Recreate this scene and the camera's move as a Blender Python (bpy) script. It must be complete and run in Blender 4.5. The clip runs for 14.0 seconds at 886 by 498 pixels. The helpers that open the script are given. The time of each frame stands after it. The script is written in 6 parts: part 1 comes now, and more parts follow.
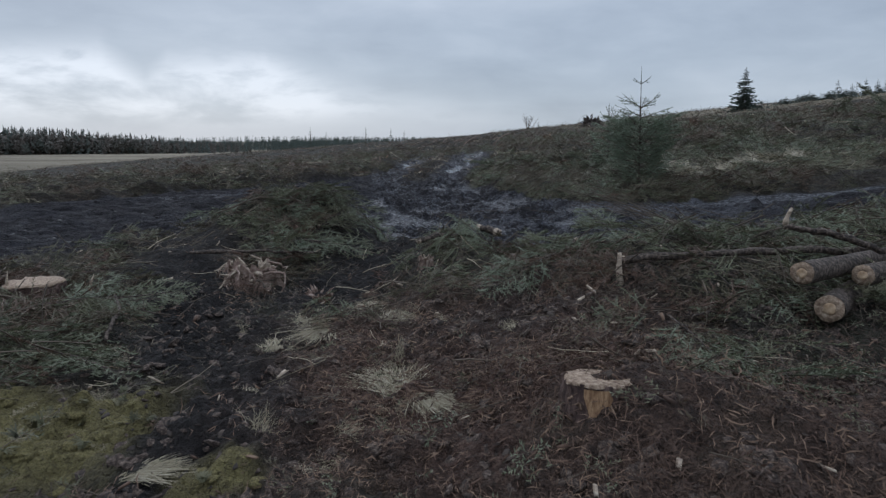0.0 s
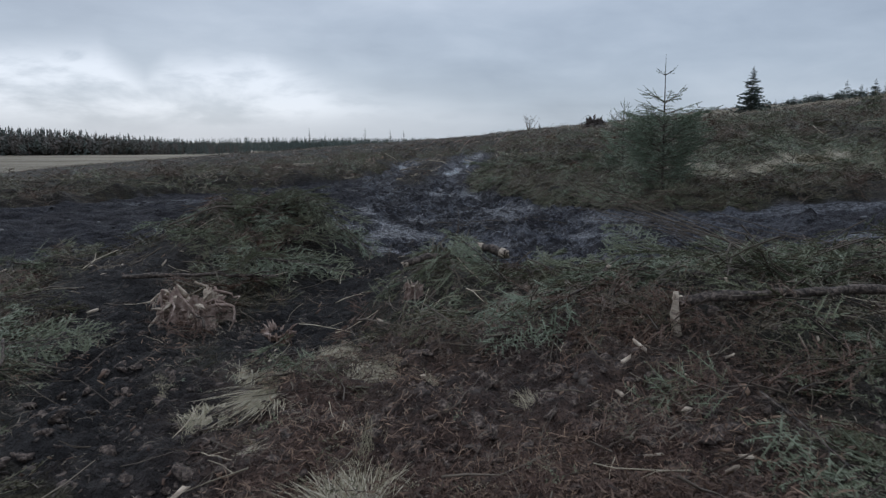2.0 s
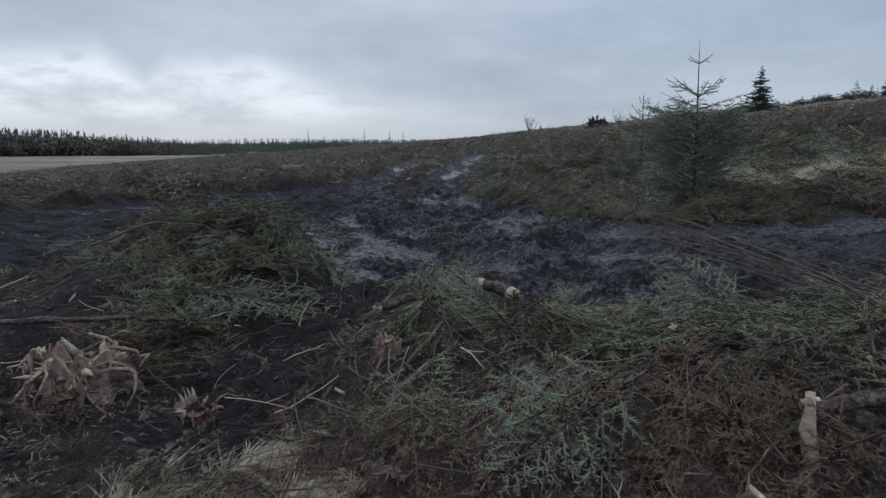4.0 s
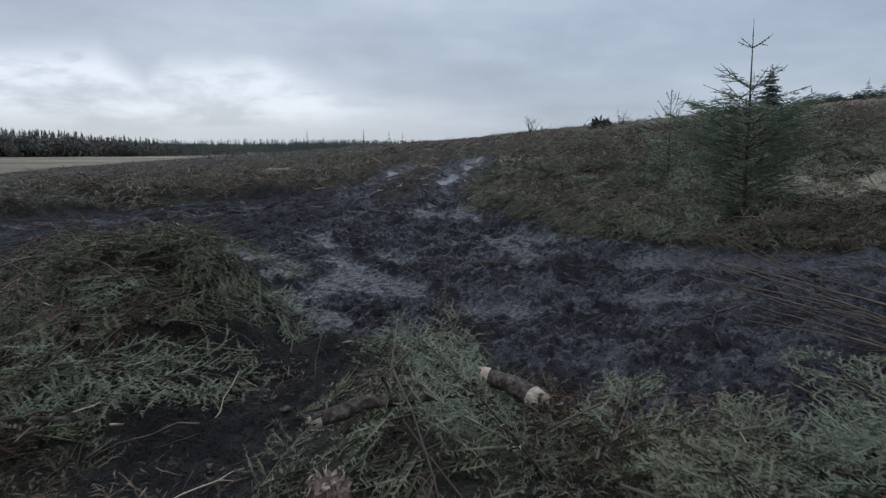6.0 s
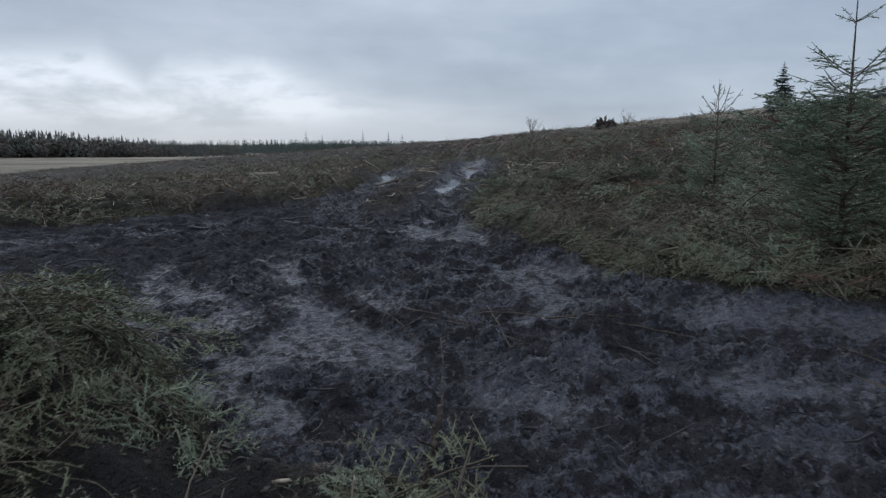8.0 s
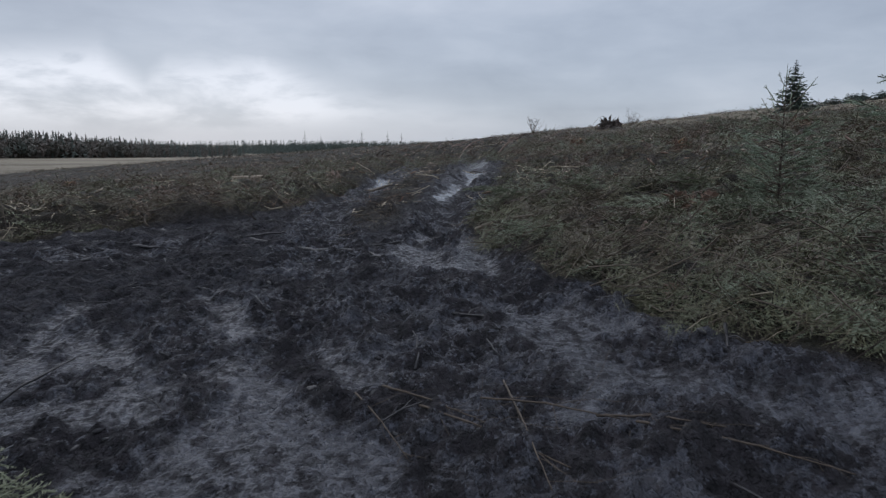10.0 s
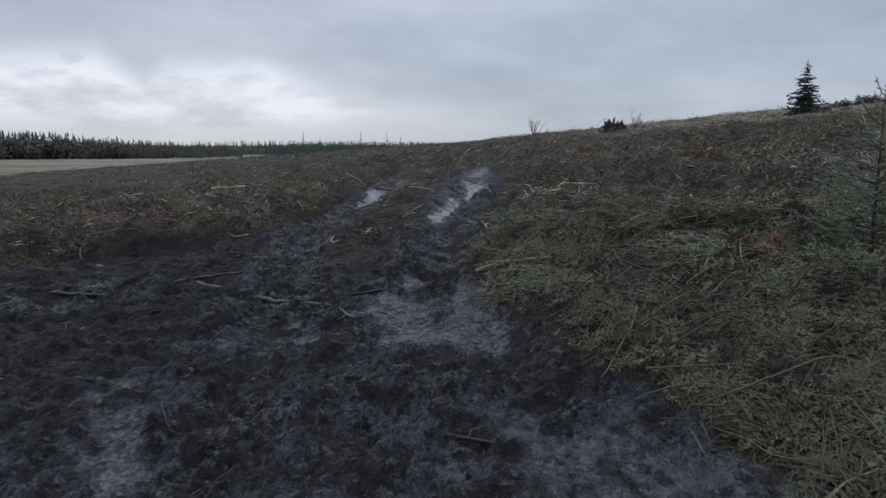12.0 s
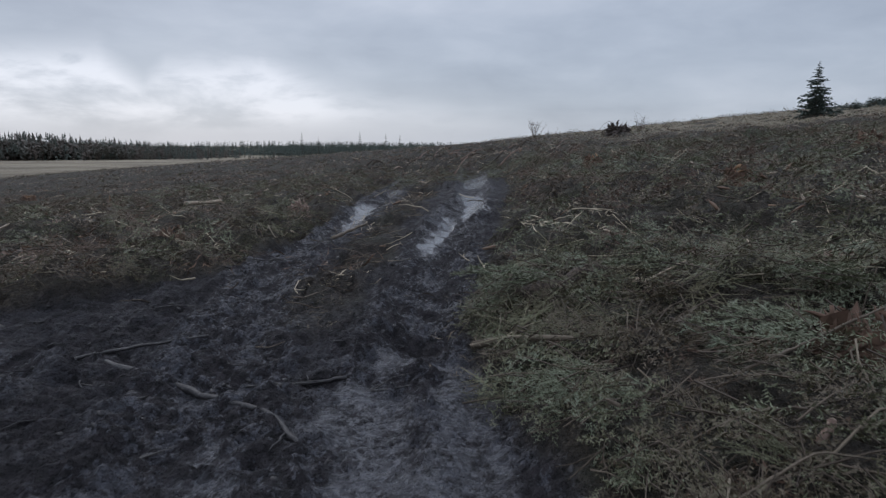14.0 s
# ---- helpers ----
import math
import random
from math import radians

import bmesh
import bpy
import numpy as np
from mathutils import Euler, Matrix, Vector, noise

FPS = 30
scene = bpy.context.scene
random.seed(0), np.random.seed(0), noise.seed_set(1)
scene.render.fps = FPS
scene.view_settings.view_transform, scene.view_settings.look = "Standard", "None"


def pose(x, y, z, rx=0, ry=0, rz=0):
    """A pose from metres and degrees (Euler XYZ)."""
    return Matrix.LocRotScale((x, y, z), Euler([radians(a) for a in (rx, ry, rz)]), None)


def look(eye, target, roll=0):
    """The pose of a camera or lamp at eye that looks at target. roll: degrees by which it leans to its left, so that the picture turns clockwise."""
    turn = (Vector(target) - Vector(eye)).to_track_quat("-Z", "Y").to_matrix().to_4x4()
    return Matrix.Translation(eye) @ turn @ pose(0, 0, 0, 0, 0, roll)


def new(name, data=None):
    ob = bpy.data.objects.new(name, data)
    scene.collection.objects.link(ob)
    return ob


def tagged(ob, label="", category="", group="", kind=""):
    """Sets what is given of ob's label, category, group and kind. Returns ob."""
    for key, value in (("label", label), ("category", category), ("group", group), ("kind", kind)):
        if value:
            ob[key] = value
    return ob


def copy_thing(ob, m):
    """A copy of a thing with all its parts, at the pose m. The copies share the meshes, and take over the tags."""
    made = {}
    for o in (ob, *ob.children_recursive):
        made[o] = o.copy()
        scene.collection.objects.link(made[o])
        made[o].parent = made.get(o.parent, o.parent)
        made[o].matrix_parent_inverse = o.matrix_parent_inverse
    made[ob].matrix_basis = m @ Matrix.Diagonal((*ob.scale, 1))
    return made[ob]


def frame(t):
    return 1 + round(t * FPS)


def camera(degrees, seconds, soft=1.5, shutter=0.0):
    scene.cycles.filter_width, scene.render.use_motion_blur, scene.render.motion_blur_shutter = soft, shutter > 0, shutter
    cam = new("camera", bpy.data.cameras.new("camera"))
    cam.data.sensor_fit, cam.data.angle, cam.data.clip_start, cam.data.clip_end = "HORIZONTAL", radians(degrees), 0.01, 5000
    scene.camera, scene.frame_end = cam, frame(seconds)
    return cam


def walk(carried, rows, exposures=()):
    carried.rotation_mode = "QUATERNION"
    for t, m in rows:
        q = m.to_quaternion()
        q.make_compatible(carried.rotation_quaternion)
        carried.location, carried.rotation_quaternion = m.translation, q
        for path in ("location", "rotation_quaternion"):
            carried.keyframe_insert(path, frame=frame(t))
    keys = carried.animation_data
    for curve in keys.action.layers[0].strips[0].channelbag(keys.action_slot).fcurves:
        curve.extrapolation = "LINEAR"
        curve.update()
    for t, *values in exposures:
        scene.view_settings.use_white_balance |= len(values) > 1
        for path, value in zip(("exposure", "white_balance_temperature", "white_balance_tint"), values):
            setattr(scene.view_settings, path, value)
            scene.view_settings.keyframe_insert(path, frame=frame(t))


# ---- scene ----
cam = camera(70.0, 14.0, soft=1.3, shutter=0.3)
ROWS = [
    (0.0, 0.000, 0.000, 1.700, 80.48, -0.12, 2.43),
    (0.5, -0.003, 0.369, 1.687, 80.51, -0.14, 2.43),
    (1.0, -0.008, 0.757, 1.685, 80.54, -0.15, 2.42),
    (1.5, -0.004, 1.160, 1.678, 80.56, -0.17, 2.42),
    (2.0, 0.004, 1.592, 1.670, 80.59, -0.18, 2.42),
    (4.5, 0.034, 3.717, 1.666, 80.70, -0.23, 2.40),
    (5.0, 0.043, 4.157, 1.671, 80.71, -0.24, 2.40),
    (5.5, 0.045, 4.621, 1.679, 80.73, -0.25, 2.39),
    (6.0, 0.039, 5.107, 1.699, 80.75, -0.25, 2.39),
    (6.5, 0.020, 5.578, 1.706, 80.77, -0.26, 2.38),
    (7.0, -0.006, 6.056, 1.726, 80.78, -0.27, 2.38),
    (7.5, -0.020, 6.551, 1.744, 80.80, -0.27, 2.37),
    (8.0, -0.022, 7.050, 1.758, 80.81, -0.27, 2.37),
    (10.5, -0.086, 9.285, 1.796, 80.86, -0.28, 2.33),
    (11.0, -0.085, 9.731, 1.879, 80.87, -0.28, 2.32),
    (11.5, -0.086, 10.167, 1.940, 80.88, -0.28, 2.31),
    (12.0, -0.085, 10.599, 2.015, 80.88, -0.28, 2.30),
    (12.5, -0.080, 11.031, 2.082, 80.89, -0.28, 2.30),
    (13.0, -0.071, 11.473, 2.159, 80.89, -0.27, 2.29),
    (13.5, -0.056, 11.895, 2.227, 80.89, -0.27, 2.28),
    (14.0, -0.033, 12.340, 2.309, 80.90, -0.27, 2.27),
]
walk(cam, [(t, pose(x, y, z, rx, ry, rz)) for t, x, y, z, rx, ry, rz in ROWS], exposures=[(0.0, -0.04, 6230, 10), (8.0, -0.04, 6230, 10), (10.5, -0.05, 6400, 13), (14.0, -0.05, 6400, 13)])

# ---- node helpers ----


class Nodes:
    """A short way to write node trees."""

    def __init__(self, tree):
        self.tree = tree
        tree.nodes.clear()

    def add(self, kind, **inputs):
        n = self.tree.nodes.new(kind)
        for k, v in inputs.items():
            self.feed(n, k.replace("_", " "), v)
        return n

    def feed(self, n, key, v):
        sock = n.inputs[int(key[1:])] if key[0] == "i" and key[1:].isdigit() else n.inputs[key]
        if isinstance(v, bpy.types.NodeSocket):
            self.tree.links.new(v, sock)
        else:
            sock.default_value = v

    def math(self, op, a, b=0.0, clamp=False):
        n = self.add("ShaderNodeMath", i0=a, i1=b)
        n.operation, n.use_clamp = op, clamp
        return n.outputs[0]

    def mix(self, fac, a, b, blend="MIX"):
        n = self.add("ShaderNodeMix")
        n.data_type, n.blend_type = "RGBA", blend
        self.feed(n, "i0", fac)
        for sock, v in ((n.inputs[6], a), (n.inputs[7], b)):
            if isinstance(v, bpy.types.NodeSocket):
                self.tree.links.new(v, sock)
            else:
                sock.default_value = (*v, 1) if len(v) == 3 else v
        return n.outputs[2]

    def noise(self, vec, scale, detail=4.0, rough=0.55, distort=0.0):
        n = self.add("ShaderNodeTexNoise", Scale=scale, Detail=detail, Roughness=rough, Distortion=distort)
        if vec is not None:
            self.feed(n, "Vector", vec)
        return n.outputs["Fac"]

    def ramp(self, fac, stops):
        n = self.add("ShaderNodeValToRGB")
        els = n.color_ramp.elements
        while len(els) < len(stops):
            els.new(0.5)
        for e, (p, c) in zip(els, stops):
            e.position, e.color = p, (*c, 1) if len(c) == 3 else c
        self.feed(n, "i0", fac)
        return n.outputs["Color"]

    def span(self, fac, a, b, lo=0.0, hi=1.0):
        n = self.add("ShaderNodeMapRange", i0=fac, i1=a, i2=b, i3=lo, i4=hi)
        n.interpolation_type = "SMOOTHSTEP"
        return n.outputs[0]

    def attr(self, name):
        n = self.add("ShaderNodeAttribute")
        n.attribute_name = name
        return n.outputs["Fac"]

    def bump(self, height, strength, distance, normal=None):
        n = self.add("ShaderNodeBump", Strength=strength, Distance=distance, Height=height)
        if normal is not None:
            self.feed(n, "Normal", normal)
        return n.outputs[0]

    def surface(self, color, rough, normal=None, spec=0.5):
        n = self.add("ShaderNodeBsdfPrincipled")
        self.feed(n, "Base Color", color if isinstance(color, bpy.types.NodeSocket) else (*color, 1))
        self.feed(n, "Roughness", rough)
        self.feed(n, "Specular IOR Level", spec)
        if normal is not None:
            self.feed(n, "Normal", normal)
        out = self.add("ShaderNodeOutputMaterial")
        self.tree.links.new(n.outputs[0], out.inputs[0])
        return n


def material(name):
    m = bpy.data.materials.new(name)
    m.use_nodes = True
    return m, Nodes(m.node_tree)


# ---- world: a heavy overcast with a brighter break low over the valley ----
world = bpy.data.worlds.new("overcast")
world.use_nodes = True
scene.world = world
N = Nodes(world.node_tree)
SUN_AZ, SUN_EL = radians(-28), radians(38)
direction = N.add("ShaderNodeTexCoord").outputs["Generated"]
xyz = N.add("ShaderNodeSeparateXYZ", i0=direction)
dx, dy, dz = xyz.outputs
up = N.math("MAXIMUM", dz, 0.0)
low = N.math("ADD", up, 0.07)
flat = N.add("ShaderNodeCombineXYZ", i0=N.math("DIVIDE", dx, low), i1=N.math("DIVIDE", dy, low), i2=0.0).outputs[0]
stretch = N.add("ShaderNodeMapping", Vector=direction, Scale=(2.2, 2.2, 6.5)).outputs[0]
puffs = N.noise(stretch, 3.0, 7.0, 0.55, 0.25)
soft_puffs = N.noise(stretch, 1.1, 3.0, 0.5, 0.1)
high = N.noise(flat, 0.5, 5.0, 0.5, 0.2)
cloud = N.math("ADD", N.math("MULTIPLY", soft_puffs, 0.45), N.math("ADD", N.math("MULTIPLY", puffs, 0.35), N.math("MULTIPLY", high, 0.2)))
grey = N.ramp(cloud, [(0.32, (0.285, 0.334, 0.410)), (0.5, (0.390, 0.446, 0.525)), (0.66, (0.495, 0.548, 0.625))])
azim = N.math("ARCTAN2", dx, dy)
# the break in the cloud: its ragged upper edge dips once and falls away to the right
edge = N.ramp(N.math("ADD", azim, 0.8), [(0.0, (0.105,) * 3), (0.147, (0.122,) * 3), (0.275, (0.132,) * 3), (0.33, (0.090,) * 3), (0.36, (0.119,) * 3), (0.49, (0.131,) * 3),
                                         (0.56, (0.100,) * 3), (0.60, (0.086,) * 3), (0.76, (0.075,) * 3), (0.87, (0.055,) * 3)])
lev = N.math("ADD", N.math("SUBTRACT", dz, edge), N.math("MULTIPLY", N.math("SUBTRACT", puffs, 0.5), 0.13))
side = N.math("MULTIPLY", N.math("ADD", N.span(azim, -0.10, -0.28, 0.0, 0.6), N.span(azim, 0.12, -0.12, 0.0, 0.4)), N.span(azim, -1.3, -0.8))
glow = N.math("MULTIPLY", N.math("MULTIPLY", N.span(lev, 0.016, -0.026), side), N.span(dz, 0.010, 0.062, 0.30, 1.0))
glow = N.math("MULTIPLY", glow, N.span(puffs, 0.36, 0.60, 0.22, 1.12))
lit = N.mix(glow, grey, (0.70, 0.745, 0.82))
# an even blue-grey strip just above the horizon
pale = N.math("MULTIPLY", N.span(dz, 0.05, 0.012), N.span(azim, 0.45, 0.0))
lit = N.mix(N.math("MULTIPLY", pale, 0.55), lit, (0.44, 0.505, 0.59))
sky = N.add("ShaderNodeTexSky")
sky.sky_type, sky.sun_disc, sky.sun_elevation, sky.sun_rotation = "NISHITA", False, SUN_EL, SUN_AZ
# an overcast sky brightens towards the zenith
crown_light = N.math("ADD", 1.0, N.math("MULTIPLY", N.math("MAXIMUM", N.math("SUBTRACT", dz, 0.22), 0.0), 2.6))
lit = N.mix(1.0, lit, N.add("ShaderNodeCombineColor", i0=crown_light, i1=crown_light, i2=crown_light).outputs[0], "MULTIPLY")
lit = N.mix(N.span(dz, 0.0, -0.08), lit, (0.05, 0.05, 0.045))
a = N.add("ShaderNodeBackground", Color=lit, Strength=1.0)
b = N.add("ShaderNodeBackground", Color=sky.outputs[0], Strength=0.012)
total = N.add("ShaderNodeAddShader", i0=a.outputs[0], i1=b.outputs[0])
world.node_tree.links.new(total.outputs[0], N.add("ShaderNodeOutputWorld").inputs[0])

sun = new("sun", bpy.data.lights.new("sun", "SUN"))
sun.data.energy, sun.data.angle, sun.data.color = 0.5, radians(40), (1.0, 0.97, 0.93)
sun.matrix_world = look((60 * math.sin(SUN_AZ), 60 * math.cos(SUN_AZ), 60), (0, 0, 12))

# ---- the lie of the land ----


def smooth(a, b, x):
    t = np.clip((x - a) / (b - a), 0, 1)
    return t * t * (3 - 2 * t)


def lattice(ix, iy, seed):
    h = (ix.astype(np.int64) * 374761393 + iy.astype(np.int64) * 668265263 + seed * 974711) & 0xFFFFFFFF
    h = ((h ^ (h >> 13)) * 1274126177) & 0xFFFFFFFF
    return ((h ^ (h >> 16)) & 0xFFFF) / 65535.0


def vnoise(x, y, seed=0):
    """Smooth value noise, 0 to 1."""
    ix, iy = np.floor(x), np.floor(y)
    u, v = x - ix, y - iy
    u, v = u * u * (3 - 2 * u), v * v * (3 - 2 * v)
    a, b = lattice(ix, iy, seed), lattice(ix + 1, iy, seed)
    c, d = lattice(ix, iy + 1, seed), lattice(ix + 1, iy + 1, seed)
    return (a * (1 - u) + b * u) * (1 - v) + (c * (1 - u) + d * u) * v


def fbm(x, y, seed=0, octaves=4):
    total, amp, norm = 0, 1.0, 0.0
    for k in range(octaves):
        total = total + amp * vnoise(x * 2**k + 17.3 * k, y * 2**k - 9.1 * k, seed + k)
        norm, amp = norm + amp, amp * 0.5
    return total / norm


def lumps(x, y, seed=0, fill=0.75):
    """Rounded clods, one to a cell, 0 to 1; fill: the share of cells that hold one."""
    ix, iy = np.floor(x), np.floor(y)
    out = np.zeros(np.shape(x))
    for dx in (-1, 0, 1):
        for dy in (-1, 0, 1):
            cx, cy = ix + dx, iy + dy
            px, py = cx + lattice(cx, cy, seed), cy + lattice(cx, cy, seed + 1)
            size = lattice(cx, cy, seed + 2)
            r = (0.35 + 0.45 * size) * (lattice(cx, cy, seed + 3) < fill)
            q = 1 - ((x - px) ** 2 + (y - py) ** 2) / np.maximum(r, 1e-3) ** 2
            out = np.maximum(out, np.sqrt(np.maximum(q, 0)) * (0.4 + 0.6 * size))
    return out


# outline of the churned peat, in plan
MUD = [(1.5, 44), (1.45, 39.6), (1.25, 31.4), (0.75, 26.5), (0.42, 22.3), (0.15, 19.8), (0.03, 18.5), (0.02, 17.7), (0.12, 17), (0.28, 16.2), (0.45, 15.5),
       (0.72, 14.75), (1.05, 14.2), (1.3, 13.45), (1.6, 13), (2.2, 12.5), (2.9, 12), (3.6, 11.6), (5, 11.2), (9, 10.8), (14, 10.5), (14, 7.5), (9, 7.8), (6, 8),
       (4.3, 8.1), (3.2, 8.3), (2.3, 8), (1.7, 7.95), (1.27, 8.2), (0.95, 8.5), (0.57, 8.9), (-0.1, 9.65), (-0.7, 10), (-1.3, 10.15), (-1.75, 10.7), (-2.4, 11.5),
       (-2.9, 11.95), (-4.4, 11.6), (-5.6, 9.8), (-7, 8.8), (-10, 7.5), (-16, 6), (-16, 11.5), (-11, 13.5), (-8.5, 16), (-7, 17.6), (-6, 18.5), (-4.5, 19.2),
       (-3.5, 20.8), (-3.2, 24), (-3.2, 28), (-3.4, 32), (-3.3, 38), (-3.2, 44)]
# wet smears and standing water in the peat, tinted with painted sky sheen: x, y, x, y, half width
WET_SHEEN = [(0.23, 39.2, 0.21, 34.5, 0.42), (0.05, 31.5, 0.12, 26.2, 0.30), (-0.38, 26.3, -0.71, 21.9, 0.16), (-1.9, 39.5, -1.9, 38.5, 0.2), (-2.61, 37, -2.7, 34.5, 0.28),
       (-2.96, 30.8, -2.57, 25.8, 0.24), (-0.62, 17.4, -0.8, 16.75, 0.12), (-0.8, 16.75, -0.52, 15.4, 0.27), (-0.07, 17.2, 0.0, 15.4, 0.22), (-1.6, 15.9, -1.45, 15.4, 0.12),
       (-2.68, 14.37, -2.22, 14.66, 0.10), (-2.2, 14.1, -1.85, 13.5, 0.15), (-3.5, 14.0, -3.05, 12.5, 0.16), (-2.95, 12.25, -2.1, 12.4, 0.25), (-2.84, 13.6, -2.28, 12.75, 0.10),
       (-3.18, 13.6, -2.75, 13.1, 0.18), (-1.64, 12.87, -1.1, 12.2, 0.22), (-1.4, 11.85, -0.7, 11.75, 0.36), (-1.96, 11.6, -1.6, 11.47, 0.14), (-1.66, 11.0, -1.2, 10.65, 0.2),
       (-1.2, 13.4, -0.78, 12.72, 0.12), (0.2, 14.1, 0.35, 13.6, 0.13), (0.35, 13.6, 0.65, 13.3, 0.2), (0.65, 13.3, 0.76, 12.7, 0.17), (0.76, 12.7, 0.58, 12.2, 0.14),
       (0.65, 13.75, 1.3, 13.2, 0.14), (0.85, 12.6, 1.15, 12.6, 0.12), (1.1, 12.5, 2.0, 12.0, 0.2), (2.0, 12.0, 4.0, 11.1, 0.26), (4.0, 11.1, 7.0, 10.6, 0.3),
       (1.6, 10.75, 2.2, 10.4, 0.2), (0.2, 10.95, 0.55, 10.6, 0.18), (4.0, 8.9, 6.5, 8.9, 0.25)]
# wheel ruts: x, y, x, y, half width, depth
RUTS = [(0.2, 42, 0.1, 30, 0.45, 0.13), (0.1, 30, -0.35, 25, 0.42, 0.13), (-0.35, 25, -0.45, 18, 0.42, 0.11), (-0.45, 18, -0.65, 15.4, 0.35, 0.09), (-0.03, 17.4, 0.3, 14.2, 0.3, 0.08),
        (0.3, 14.2, 1.6, 12, 0.4, 0.1), (1.6, 12, 6, 10, 0.45, 0.12), (-2.5, 42, -2.7, 34, 0.42, 0.14), (-2.7, 34, -2.65, 27, 0.42, 0.14), (-2.6, 27, -2.9, 22, 0.4, 0.12),
        (-2.9, 22, -2.0, 17, 0.4, 0.08), (-2.0, 17, -1.2, 13, 0.4, 0.09), (-1.2, 13, 0.2, 10.6, 0.4, 0.08), (-4, 17, -9, 13.5, 0.5, 0.12),
        (-2.8, 13.5, -8, 11.2, 0.5, 0.1), (0.2, 10.6, 4, 9.2, 0.45, 0.1)]


def outline(x, y, poly):
    """Signed distance to a closed outline, negative inside."""
    d, ins = np.full(x.shape, 1e9), np.zeros(x.shape, bool)
    for (ax, ay), (bx, by) in zip(poly, poly[1:] + poly[:1]):
        ex, ey = bx - ax, by - ay
        t = np.clip(((x - ax) * ex + (y - ay) * ey) / (ex * ex + ey * ey), 0, 1)
        d = np.minimum(d, np.hypot(x - ax - t * ex, y - ay - t * ey))
        ins ^= ((ay > y) != (by > y)) & (x < ex * (y - ay) / (ey if ey else 1e-9) + ax)
    return np.where(ins, -d, d)


def strip(x, y, ax, ay, bx, by):
    ex, ey = bx - ax, by - ay
    t = np.clip(((x - ax) * ex + (y - ay) * ey) / (ex * ex + ey * ey), 0, 1)
    return np.hypot(x - ax - t * ex, y - ay - t * ey)


def mound(x, y, cx, cy, sx, sy, h):
    return h * np.exp(-((x - cx) / sx) ** 2 - ((y - cy) / sy) ** 2)


def zones(x, y):
    """How far each kind of ground covers a place, and the distance to the mud's edge."""
    d = outline(x, y, MUD) + 0.3 * (fbm(x * 1.6, y * 1.6, 3) - 0.5)
    mud = smooth(0.08, -0.12, d) * (1 - smooth(40, 44, y + 2 * fbm(x, y, 5)))
    # brown debris rides on the strip between the wheels
    mud = mud * (1 - 0.75 * smooth(0.55, 0.2, np.abs(x + 1.55) + 0.9 * (fbm(x * 1.5, y * 0.8, 6) - 0.5)) * smooth(17.5, 20, y))
    wet = np.zeros(x.shape)
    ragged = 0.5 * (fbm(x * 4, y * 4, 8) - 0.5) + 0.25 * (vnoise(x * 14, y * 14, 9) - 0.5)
    for ax, ay, bx, by, w in WET_SHEEN:
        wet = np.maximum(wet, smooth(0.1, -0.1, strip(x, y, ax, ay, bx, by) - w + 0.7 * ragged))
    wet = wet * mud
    peat = np.maximum(smooth(0.35, -0.25, strip(x, y, -1.6, 6.9, -1.35, 9.6) - 0.54 + 0.6 * (fbm(x * 2, y * 2, 12) - 0.5)),
                      smooth(0.5, -0.3, strip(x, y, -2.4, 5.3, -4.5, 9.5) - 0.5 + 0.8 * (fbm(x * 2, y * 2, 13) - 0.5)))
    peat = np.maximum(peat, smooth(0.5, -0.3, np.hypot((x - 0.2) / 1.3, y - 5.2) - 0.5 + 0.9 * (fbm(x * 2, y * 2, 14) - 0.5)) * 0.7)
    peat = np.maximum(peat, smooth(0.5, -0.3, strip(x, y, -1.3, 2.2, -2.1, 5.4) - 0.5 + 1.0 * (fbm(x * 2, y * 2, 20) - 0.5)))
    moss = smooth(0.2, -0.3, np.minimum(np.hypot((x + 3.1) / 1.2, (y - 3.75) / 1.05) - 0.75, 1.6 * np.hypot(x + 1.36, y - 3.15) - 0.3) + 1.1 * (fbm(x * 1.8, y * 1.8, 15) - 0.5))
    litter = smooth(0.5, -0.4, np.hypot((x + 0.25) / 1.7, (y - 4.7) / 1.9) - 0.85 + 0.9 * (fbm(x * 1.5, y * 1.5, 16) - 0.5)) * (1 - mud) * (1 - 0.75 * peat)
    litter = np.maximum(litter, 0.65 * smooth(4.2, 3.5, y + 0.8 * (fbm(x * 2, y * 2, 23) - 0.5)) * smooth(-0.1, 0.4, x))
    far = smooth(47, 54, y + 9 * (fbm(x * 0.2, y * 0.2, 17) - 0.5)) * smooth(3, 20, x) * np.maximum(smooth(0.30, 0.5, fbm(x * 0.25 + 9, y * 0.1, 19)), smooth(23, 28, x))
    pale = np.maximum(far, smooth(0.35, -0.2, np.hypot((x - 5.6) / 1.9, (y - 13.8) / 0.85) - 0.75 + 2.2 * (fbm(x * 1.7, y * 1.7, 18) - 0.5)))
    return d, mud, wet, peat, moss, litter, pale


